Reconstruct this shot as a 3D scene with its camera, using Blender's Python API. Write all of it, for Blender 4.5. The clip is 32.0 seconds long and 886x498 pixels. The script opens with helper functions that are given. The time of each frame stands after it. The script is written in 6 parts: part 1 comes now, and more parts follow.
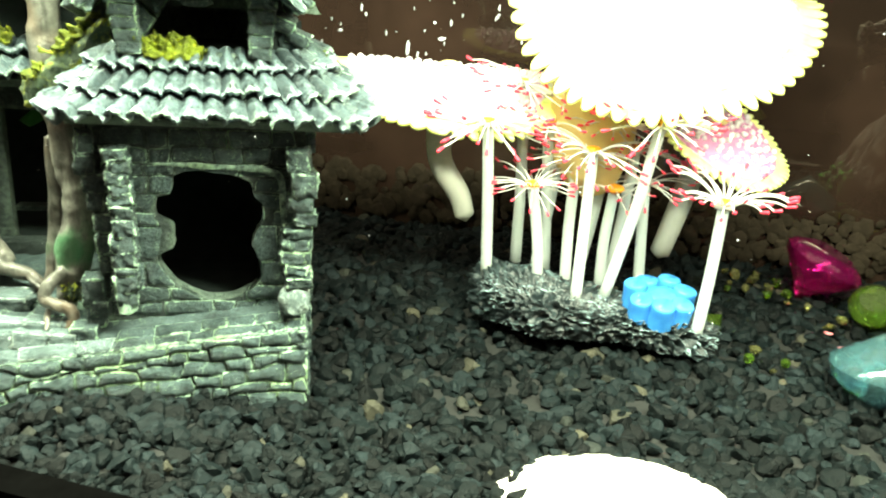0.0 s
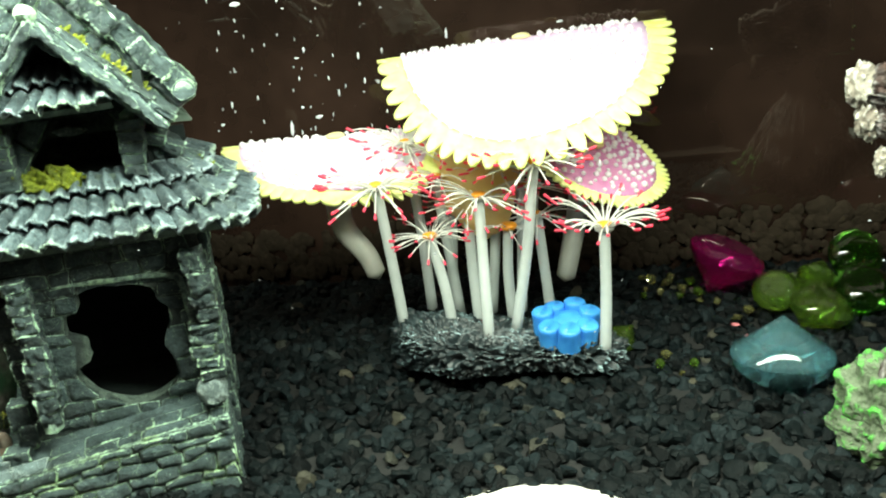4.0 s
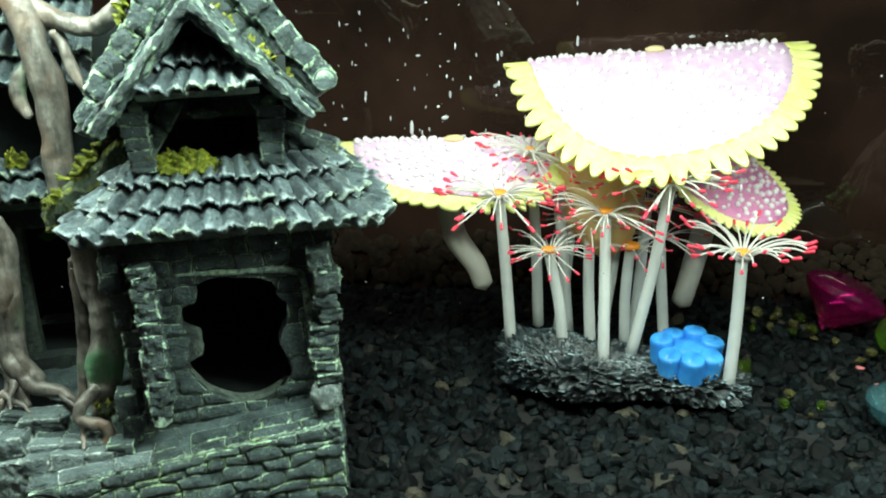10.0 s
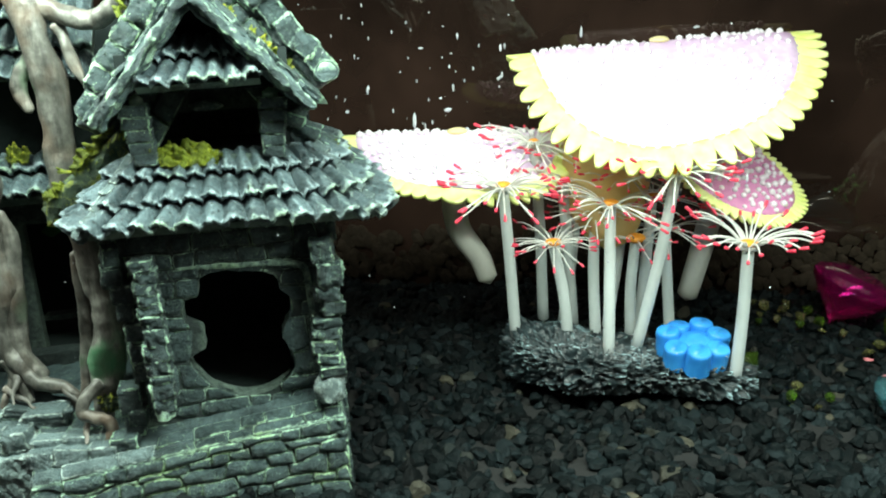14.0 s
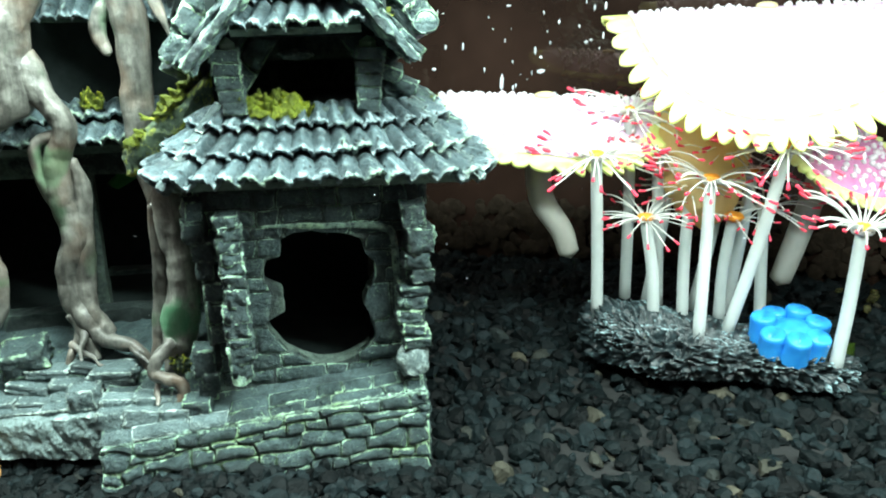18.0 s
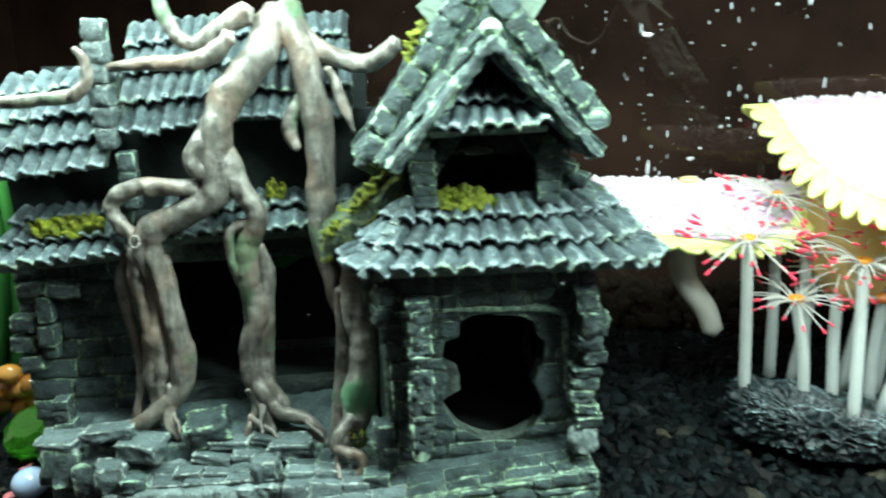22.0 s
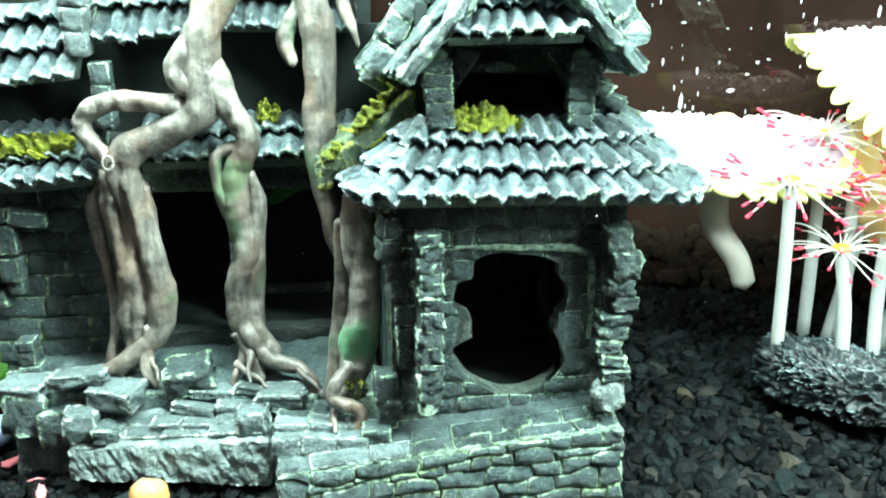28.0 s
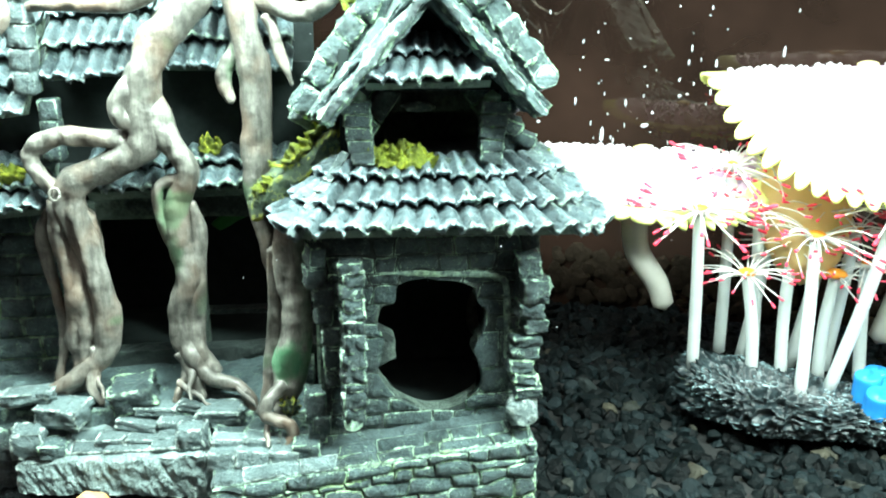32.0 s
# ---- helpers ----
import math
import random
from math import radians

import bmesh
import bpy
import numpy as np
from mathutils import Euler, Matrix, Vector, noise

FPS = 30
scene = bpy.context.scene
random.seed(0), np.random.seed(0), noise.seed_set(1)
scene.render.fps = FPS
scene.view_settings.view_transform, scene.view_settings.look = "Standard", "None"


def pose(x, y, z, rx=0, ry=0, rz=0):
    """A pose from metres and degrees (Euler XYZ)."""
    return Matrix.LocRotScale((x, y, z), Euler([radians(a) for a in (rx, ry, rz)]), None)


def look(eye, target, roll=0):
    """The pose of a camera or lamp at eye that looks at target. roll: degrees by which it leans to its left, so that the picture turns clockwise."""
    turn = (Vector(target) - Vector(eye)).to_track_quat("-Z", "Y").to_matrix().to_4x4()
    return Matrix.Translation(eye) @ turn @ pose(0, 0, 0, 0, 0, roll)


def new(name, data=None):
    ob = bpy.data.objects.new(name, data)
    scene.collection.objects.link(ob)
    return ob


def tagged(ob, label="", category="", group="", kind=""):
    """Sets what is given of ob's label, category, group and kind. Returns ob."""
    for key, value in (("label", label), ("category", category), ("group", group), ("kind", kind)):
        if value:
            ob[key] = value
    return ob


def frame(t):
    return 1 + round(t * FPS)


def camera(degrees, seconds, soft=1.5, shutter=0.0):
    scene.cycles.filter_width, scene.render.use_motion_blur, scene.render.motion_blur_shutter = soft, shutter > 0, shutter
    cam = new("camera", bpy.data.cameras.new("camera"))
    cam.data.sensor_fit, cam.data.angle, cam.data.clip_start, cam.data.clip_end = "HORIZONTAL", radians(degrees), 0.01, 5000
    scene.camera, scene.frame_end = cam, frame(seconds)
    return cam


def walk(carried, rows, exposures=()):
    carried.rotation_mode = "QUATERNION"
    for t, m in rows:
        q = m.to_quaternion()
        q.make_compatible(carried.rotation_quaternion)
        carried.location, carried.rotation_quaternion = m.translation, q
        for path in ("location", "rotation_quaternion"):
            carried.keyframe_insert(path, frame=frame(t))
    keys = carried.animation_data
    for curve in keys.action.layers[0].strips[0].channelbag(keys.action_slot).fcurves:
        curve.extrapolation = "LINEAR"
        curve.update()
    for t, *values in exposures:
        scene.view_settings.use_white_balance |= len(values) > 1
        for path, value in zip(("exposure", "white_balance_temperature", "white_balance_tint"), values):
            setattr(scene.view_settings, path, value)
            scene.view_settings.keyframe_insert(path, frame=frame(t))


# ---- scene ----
cam = camera(59.2, 32.0, soft=2.0, shutter=0.4)
METRES, TILT, LEAN, TURN = 0.7, -20.3, -4.0, -12.0
START = (0.0, -0.25, 0.145)
ROWS = [
    (0.0, 0.0, 0.0, 0.0, 0.0, 0.0, -0.0),
    (0.5, 0.0163, -0.0088, -0.0051, 4.8, 0.15, -0.81),
    (1.0, -0.0029, -0.0082, -0.0048, 6.43, -0.36, -2.06),
    (1.5, 0.0066, -0.0064, -0.0048, 6.4, -0.38, -1.48),
    (2.0, -0.031, -0.0099, -0.0045, 4.57, -0.85, -2.51),
    (2.5, -0.0424, 0.0152, 0.0042, 1.62, -1.91, -2.33),
    (3.0, -0.0217, -0.0037, 0.0163, -0.13, -0.27, 2.13),
    (3.5, 0.0554, -0.0227, 0.0118, -0.58, 1.6, 8.92),
    (4.0, 0.0492, -0.0226, 0.0122, -0.64, 1.93, 10.14),
    (4.5, 0.0346, -0.0204, 0.013, 0.03, 1.85, 8.88),
    (6.5, 0.0155, -0.0178, 0.0214, 0.16, 3.88, 5.83),
    (7.0, 0.0144, -0.0108, 0.0208, 0.23, 3.72, 5.1),
    (7.5, 0.0114, -0.01, 0.0224, 0.65, 3.65, 5.25),
    (8.0, 0.0051, -0.0035, 0.0216, 0.86, 3.35, 5.48),
    (8.5, -0.0002, -0.0103, 0.022, 0.71, 3.29, 6.31),
    (9.0, -0.0037, 0.0013, 0.0215, 0.62, 2.74, 5.93),
    (9.5, -0.0046, -0.0021, 0.0216, 0.73, 2.79, 5.68),
    (10.0, -0.006, -0.0031, 0.0218, 0.68, 2.77, 5.66),
    (10.5, -0.0058, -0.0037, 0.0204, 0.53, 2.88, 5.55),
    (11.0, -0.0058, -0.006, 0.0203, 0.61, 2.89, 5.52),
    (11.5, -0.0074, -0.0055, 0.02, 0.63, 2.94, 5.42),
    (12.0, -0.0067, -0.0045, 0.0191, 0.74, 2.99, 5.45),
    (12.5, -0.0094, -0.005, 0.0193, 0.84, 2.97, 5.43),
    (13.0, -0.0043, -0.0031, 0.0194, 0.99, 2.85, 5.9),
    (13.5, -0.0049, -0.0014, 0.0187, 1.06, 2.79, 5.98),
    (15.5, -0.0187, 0.0148, 0.0218, 1.42, 2.29, 5.65),
    (16.0, -0.0289, 0.0246, 0.0205, 1.94, 1.11, 4.36),
    (16.5, -0.0308, 0.0239, 0.0202, 2.05, 1.03, 3.83),
    (17.0, -0.0334, 0.0243, 0.0203, 2.11, 1.01, 3.63),
    (17.5, -0.0382, 0.022, 0.0199, 2.4, 0.98, 3.41),
    (18.0, -0.0398, 0.0212, 0.019, 2.54, 0.99, 3.4),
    (18.5, -0.0337, 0.0179, 0.0204, 2.3, 0.77, 3.78),
    (19.0, 0.0477, 0.0151, 0.0165, 0.62, 1.08, 9.02),
    (19.5, 0.1301, 0.0144, -0.0055, 1.02, 1.25, 14.74),
    (20.0, 0.165, 0.011, -0.0123, 1.31, 0.84, 16.45),
    (20.5, 0.1419, 0.0025, -0.0063, 2.3, 1.81, 15.54),
    (21.0, 0.0733, -0.003, 0.0126, 2.88, 2.13, 11.72),
    (21.5, -0.0134, -0.0057, 0.0241, 4.51, 4.26, 6.37),
    (22.0, -0.0925, -0.004, 0.0325, 6.51, 5.55, 2.99),
    (22.5, -0.1131, 0.0248, 0.024, 7.08, 5.62, 0.61),
    (23.0, -0.114, 0.0324, 0.0208, 6.87, 4.09, 0.89),
    (23.5, -0.1178, 0.0333, 0.0199, 6.83, 3.33, 0.88),
    (24.0, -0.1167, 0.0363, 0.0187, 6.66, 3.13, 0.88),
    (24.5, -0.1164, 0.0346, 0.0193, 6.45, 3.0, 1.0),
    (26.5, -0.1134, 0.0377, 0.0206, 6.11, 3.0, 0.7),
    (27.0, -0.1076, 0.0393, 0.0214, 5.87, 2.94, 1.35),
    (27.5, -0.1079, 0.0384, 0.0218, 5.62, 2.93, 1.63),
    (28.0, -0.1076, 0.0373, 0.0214, 5.66, 3.06, 1.67),
    (28.5, -0.095, 0.038, 0.0237, 4.98, 3.17, 1.97),
    (29.0, -0.0942, 0.0452, 0.0227, 4.61, 2.79, 2.44),
    (29.5, -0.0989, 0.0319, 0.0199, 4.56, 2.7, 1.68),
    (30.0, -0.0992, 0.0297, 0.0219, 4.13, 2.83, 1.36),
    (30.5, -0.0858, 0.0266, 0.0232, 4.32, 3.16, 1.45),
    (31.0, -0.0755, 0.0183, 0.0249, 4.53, 3.18, 2.14),
    (31.5, -0.0744, 0.0167, 0.025, 4.68, 3.5, 2.06),
    (32.0, -0.0783, 0.0146, 0.0255, 4.49, 3.93, 1.77),
]
EXPOSURES = [(0.0, 1.42, 8700, 7), (2.5, 1.38, 8200, 8), (3.0, 1.38, 7900, 9), (3.5, 0.45, 7700, 13), (4.5, 0.2, 7400, 14), (6.5, -0.37, 7200, 15), (9.0, -0.3, 7100, 15), (10.0, -0.2, 7000, 14.5), (13.5, -0.1, 6900, 14), (16.0, 0.48, 6500, 14), (18.5, 0.55, 6400, 14.5),
             (20.0, 0.14, 6300, 16), (21.0, 0.1, 6400, 15), (22.0, 0.05, 6500, 13), (23.0, 1.16, 6400, 12), (32.0, 1.2, 6450, 13)]
walk(cam, [(t, pose(*START, TILT, LEAN, TURN) @ pose(METRES * x, METRES * y, METRES * z, 90 + pitch, roll, yaw)) for t, x, y, z, yaw, pitch, roll in ROWS], EXPOSURES)

# ---- light: the dim room and the strip of lamps in the tank's hood ----
SLANT = -29.5  # the tank's long side against the house's front, degrees
AX = Vector((math.cos(radians(SLANT)), math.sin(radians(SLANT)), 0))  # along the tank
BK = Vector((-AX.y, AX.x, 0))  # towards its back
FRONT, BACK = -6.9, 19.4  # the panes, cm along BK
LAMP_W = 4.0

world = bpy.data.worlds.new("room")
scene.world = world
world.use_nodes = True
world.node_tree.nodes["Background"].inputs[0].default_value = (0.75, 0.72, 0.66, 1)
world.node_tree.nodes["Background"].inputs[1].default_value = 0.62


def tank(a, d, z):
    """A place in the tank in cm: along, towards the back, up."""
    return AX * a + BK * d + Vector((0, 0, z))


lamp = bpy.data.lights.new("hood_lamp", "AREA")
lamp.shape, lamp.size, lamp.size_y = "RECTANGLE", 0.62, 0.03
lamp.energy, lamp.color = LAMP_W, (0.80, 1.0, 0.90)
lamp_ob = new("hood_lamp", lamp)
lamp_ob.matrix_world = Matrix.Translation(tank(5, -4.6, 23.8) * 0.01) @ pose(0, 0, 0, 0, 0, SLANT)
tagged(lamp_ob, "cool white strip lamp in the tank's hood", "lamp")

# ---- materials ----


def nodes_of(name):
    m = bpy.data.materials.new(name)
    m.use_nodes = True
    nt = m.node_tree
    b = nt.nodes["Principled BSDF"]
    return m, nt, b


def ramp(nt, fac, stops):
    r = nt.nodes.new("ShaderNodeValToRGB")
    while len(r.color_ramp.elements) < len(stops):
        r.color_ramp.elements.new(0.5)
    for e, (p, c) in zip(r.color_ramp.elements, stops):
        e.position, e.color = p, (*c, 1)
    nt.links.new(fac, r.inputs[0])
    return r.outputs[0]


def noise_of(nt, scale, detail=4, rough=0.6, stretch=None):
    n = nt.nodes.new("ShaderNodeTexNoise")
    n.inputs["Scale"].default_value, n.inputs["Detail"].default_value, n.inputs["Roughness"].default_value = scale, detail, rough
    g = nt.nodes.new("ShaderNodeNewGeometry")
    v = g.outputs["Position"]
    if stretch:
        k = nt.nodes.new("ShaderNodeMapping")
        k.inputs["Scale"].default_value = stretch
        nt.links.new(v, k.inputs[0])
        v = k.outputs[0]
    nt.links.new(v, n.inputs["Vector"])
    return n.outputs[0]


def mix(nt, fac, a, b):
    k = nt.nodes.new("ShaderNodeMix")
    k.data_type = "RGBA"
    for sock, val in ((k.inputs[0], fac), (k.inputs[6], a), (k.inputs[7], b)):
        if isinstance(val, (int, float)):
            sock.default_value = val
        elif isinstance(val, tuple):
            sock.default_value = (*val, 1)
        else:
            nt.links.new(val, sock)
    return k.outputs[2]


def maths(nt, op, a, b=0.5):
    k = nt.nodes.new("ShaderNodeMath")
    k.operation = op
    for i, val in enumerate((a, b)):
        if isinstance(val, (int, float)):
            k.inputs[i].default_value = val
        else:
            nt.links.new(val, k.inputs[i])
    return k.outputs[0]


def bump(nt, b, height, strength, dist):
    k = nt.nodes.new("ShaderNodeBump")
    k.inputs["Strength"].default_value, k.inputs["Distance"].default_value = strength, dist
    nt.links.new(height, k.inputs["Height"])
    nt.links.new(k.outputs[0], b.inputs["Normal"])


def painted_resin(name, dark, light, brush, edge=0.53, amount=1.0, fine=900, rough=0.55, dist=0.0011, block=False, crust=0.45, algae=False):
    """Moulded resin: mottled paint, and pale paint brushed over the raised edges."""
    m, nt, b = nodes_of(name)
    big, small = noise_of(nt, 130, 3), noise_of(nt, fine, 5, 0.7)
    both = maths(nt, "ADD", maths(nt, "MULTIPLY", big, 0.55), maths(nt, "MULTIPLY", small, 0.45))
    base = ramp(nt, both, [(0.34, dark), (0.70, light)])
    g = nt.nodes.new("ShaderNodeNewGeometry")
    p = maths(nt, "ADD", g.outputs["Pointiness"], maths(nt, "MULTIPLY", maths(nt, "SUBTRACT", noise_of(nt, 420, 4, 0.7), 0.5), 0.16))
    fac = ramp(nt, p, [(edge, (0, 0, 0)), (edge + 0.07, (amount, amount, amount))])
    if block:
        # worn paint along the stone's own edges
        tc = nt.nodes.new("ShaderNodeTexCoord")
        ab = nt.nodes.new("ShaderNodeVectorMath")
        ab.operation = "ABSOLUTE"
        nt.links.new(tc.outputs["Object"], ab.inputs[0])
        xyz = nt.nodes.new("ShaderNodeSeparateXYZ")
        nt.links.new(ab.outputs[0], xyz.inputs[0])
        x, y, z = xyz.outputs
        med = maths(nt, "MAXIMUM", maths(nt, "MINIMUM", x, y), maths(nt, "MINIMUM", maths(nt, "MAXIMUM", x, y), z))
        rag = maths(nt, "MULTIPLY", maths(nt, "SUBTRACT", noise_of(nt, 620, 6, 0.75), 0.5), 0.46)
        worn = ramp(nt, maths(nt, "ADD", med, rag), [(0.415, (0, 0, 0)), (0.475, (amount, amount, amount))])
        gate = ramp(nt, noise_of(nt, 130, 3, 0.7), [(0.42, (0.05, 0.05, 0.05)), (0.56, (1, 1, 1))])
        edge_of = nt.nodes.new("ShaderNodeAttribute")
        edge_of.attribute_name = "edge"
        frayed = maths(nt, "ADD", edge_of.outputs["Fac"], maths(nt, "MULTIPLY", rag, 3.2))
        worn = maths(nt, "MAXIMUM", worn, ramp(nt, frayed, [(0.74, (0, 0, 0)), (0.95, (amount, amount, amount))]))
        fac = maths(nt, "MULTIPLY", worn, gate)
        specks = ramp(nt, noise_of(nt, 1300, 3, 0.6), [(0.66, (0, 0, 0)), (0.70, (0.8, 0.8, 0.8))])
        fac = maths(nt, "MAXIMUM", fac, maths(nt, "MULTIPLY", specks, gate))
    info = nt.nodes.new("ShaderNodeObjectInfo")
    # broken crests of pale crust
    crest = maths(nt, "ABSOLUTE", maths(nt, "SUBTRACT", noise_of(nt, 420, 5, 0.55), 0.5))
    lines = ramp(nt, crest, [(0.0, (1, 1, 1)), (0.03, (0, 0, 0))])
    where = ramp(nt, noise_of(nt, 210, 5, 0.75), [(0.53, (0, 0, 0)), (0.63, (crust, crust, crust))])
    fac = maths(nt, "MAXIMUM", fac, maths(nt, "MULTIPLY", lines, where))
    vary = maths(nt, "ADD", maths(nt, "MULTIPLY", info.outputs["Random"], 0.5), 0.75)
    k = nt.nodes.new("ShaderNodeVectorMath")
    k.operation = "SCALE"
    nt.links.new(base, k.inputs[0])
    nt.links.new(vary, k.inputs["Scale"])
    nt.links.new(mix(nt, fac, k.outputs[0], brush), b.inputs["Base Color"])
    if algae:
        # a yellow-green film on patches of the raised paint
        film = ramp(nt, noise_of(nt, 55, 4, 0.6), [(0.50, (0, 0, 0)), (0.64, (0.6, 0.6, 0.6))])
        film = maths(nt, "MULTIPLY", film, fac)
        nt.links.new(mix(nt, film, b.inputs["Base Color"].links[0].from_socket, (0.52, 0.80, 0.32)), b.inputs["Base Color"])
    b.inputs["Roughness"].default_value = rough
    b.inputs["Specular IOR Level"].default_value = 0.35
    bump(nt, b, maths(nt, "ADD", maths(nt, "ADD", small, maths(nt, "MULTIPLY", fac, 0.5)), maths(nt, "MULTIPLY", noise_of(nt, 260, 3, 0.6), 1.2)), 1.0, dist)
    return m


def simple(name, a, c, scale=300, rough=0.5, dist=0.0003, spec=0.5, stretch=None, detail=4):
    m, nt, b = nodes_of(name)
    n = noise_of(nt, scale, detail, 0.6, stretch)
    n2 = noise_of(nt, scale * 0.2, 2, 0.5, stretch)
    nt.links.new(ramp(nt, maths(nt, "ADD", maths(nt, "MULTIPLY", n, 0.6), maths(nt, "MULTIPLY", n2, 0.4)), [(0.35, a), (0.65, c)]), b.inputs["Base Color"])
    b.inputs["Roughness"].default_value = rough
    b.inputs["Specular IOR Level"].default_value = spec
    if dist:
        bump(nt, b, n, 0.7, dist)
    return m


def milky(name, a, c, through_share=0.35, scale=200, rough=0.35):
    """Soft silicone that lets some light through."""
    m = simple(name, a, c, scale, rough, 0.0001)
    nt = m.node_tree
    b = nt.nodes["Principled BSDF"]
    tr = nt.nodes.new("ShaderNodeBsdfTranslucent")
    tr.inputs[0].default_value = (*c, 1)
    sh = nt.nodes.new("ShaderNodeMixShader")
    sh.inputs[0].default_value = through_share
    nt.links.new(b.outputs[0], sh.inputs[1])
    nt.links.new(tr.outputs[0], sh.inputs[2])
    nt.links.new(sh.outputs[0], nt.nodes["Material Output"].inputs[0])
    return m


def acrylic(name, c, clear=0.8, rough=0.03):
    m, nt, b = nodes_of(name)
    b.inputs["Base Color"].default_value = (*c, 1)
    b.inputs["Transmission Weight"].default_value = clear
    b.inputs["Roughness"].default_value = rough
    b.inputs["IOR"].default_value = 1.24
    b.inputs["Coat Weight"].default_value = 0.7
    b.inputs["Coat Roughness"].default_value = 0.02
    return m


DARK_GREY, MID_GREY, MINT = (0.014, 0.024, 0.026), (0.110, 0.172, 0.176), (0.62, 0.95, 0.72)
STONE = painted_resin("weathered_stone_resin", DARK_GREY, MID_GREY, MINT, 0.535, 0.75, crust=0.5, algae=True)
BRICK = painted_resin("weathered_brick_resin", DARK_GREY, MID_GREY, MINT, 0.57, 1.0, 900, 0.42, 0.0019, block=True, crust=0.5, algae=True)
PALE = painted_resin("pale_stone_resin", (0.075, 0.112, 0.112), (0.25, 0.34, 0.335), (0.74, 0.92, 0.86), 0.54, 0.9, crust=0.8)
PALE_BRICK = painted_resin("pale_brick_resin", (0.055, 0.085, 0.088), (0.19, 0.27, 0.275), (0.72, 0.90, 0.84), 0.54, 1.0, 900, 0.42, 0.0019, block=True, crust=0.5)
TILE = painted_resin("roof_tile_resin", (0.024, 0.040, 0.044), (0.135, 0.20, 0.22), (0.58, 0.76, 0.80), 0.54, 0.6, 800, 0.34, 0.0014, algae=True)
pit_tree = TILE.node_tree
pit_bsdf = pit_tree.nodes["Principled BSDF"]
pits = ramp(pit_tree, noise_of(pit_tree, 520, 2, 0.5), [(0.30, (0.95, 0.95, 0.95)), (0.37, (0, 0, 0))])
pit_tree.links.new(mix(pit_tree, pits, pit_bsdf.inputs["Base Color"].links[0].from_socket, (0.010, 0.016, 0.016)), pit_bsdf.inputs["Base Color"])
# darker stone for decks and joints; on recessed parts it paints in their shade
DECK = painted_resin("shade_dark_deck_resin", (0.012, 0.020, 0.020), (0.055, 0.078, 0.074), (0.25, 0.36, 0.29), 0.56, 0.6)
# near-black inner faces: the rooms' shade is put into this colour
INSIDE = simple("shade_dark_inside", (0.014, 0.020, 0.020), (0.026, 0.036, 0.035), 200, 0.8, 0.0003, 0.1)
MOSSY = painted_resin("mossy_stone_resin", (0.016, 0.030, 0.022), (0.07, 0.11, 0.06), (0.52, 0.58, 0.05), 0.535, 1.0, 900, 0.5, 0.0012, crust=1.0)
MOSS = painted_resin("moss_paint", (0.012, 0.024, 0.004), (0.25, 0.32, 0.015), (0.60, 0.62, 0.06), 0.53, 0.7, 1100, crust=0.5)


def root_material():
    m = painted_resin("root_resin", (0.080, 0.080, 0.070), (0.250, 0.250, 0.222), (0.60, 0.60, 0.55), 0.56, 0.5, 420, 0.33, 0.0003, crust=0.1)
    nt = m.node_tree
    b = nt.nodes["Principled BSDF"]
    old = b.inputs["Base Color"].links[0].from_socket
    stain = ramp(nt, noise_of(nt, 55, 2, 0.4), [(0.63, (0, 0, 0)), (0.70, (0.5, 0.5, 0.5))])
    warm = ramp(nt, noise_of(nt, 42, 3, 0.6), [(0.48, (0, 0, 0)), (0.66, (0.4, 0.4, 0.4))])
    streak = ramp(nt, noise_of(nt, 300, 5, 0.75, (1, 1, 0.16)), [(0.36, (0.35, 0.35, 0.36)), (0.6, (1.1, 1.1, 1.1))])
    k = nt.nodes.new("ShaderNodeMix")
    k.data_type, k.blend_type = "RGBA", "MULTIPLY"
    k.inputs[0].default_value = 0.8
    nt.links.new(old, k.inputs[6])
    nt.links.new(streak, k.inputs[7])
    nt.links.new(mix(nt, stain, mix(nt, warm, k.outputs[2], (0.22, 0.135, 0.085)), (0.07, 0.17, 0.085)), b.inputs["Base Color"])
    return m


ROOT = root_material()
ROOT_GREEN = ROOT.copy()
ROOT_GREEN.name = "root_resin_with_green_stain"
nt = ROOT_GREEN.node_tree
b = nt.nodes["Principled BSDF"]
geo = nt.nodes.new("ShaderNodeNewGeometry")
sep = nt.nodes.new("ShaderNodeSeparateXYZ")
nt.links.new(geo.outputs["Position"], sep.inputs[0])
wave = maths(nt, "ADD", maths(nt, "ABSOLUTE", maths(nt, "SUBTRACT", sep.outputs[2], 0.045)), maths(nt, "MULTIPLY", maths(nt, "SUBTRACT", noise_of(nt, 120, 3), 0.5), 0.02))
daub = ramp(nt, maths(nt, "MULTIPLY", wave, 40.0), [(0.08, (0.6, 0.6, 0.6)), (0.30, (0, 0, 0))])
nt.links.new(mix(nt, daub, b.inputs["Base Color"].links[0].from_socket, (0.06, 0.28, 0.13)), b.inputs["Base Color"])


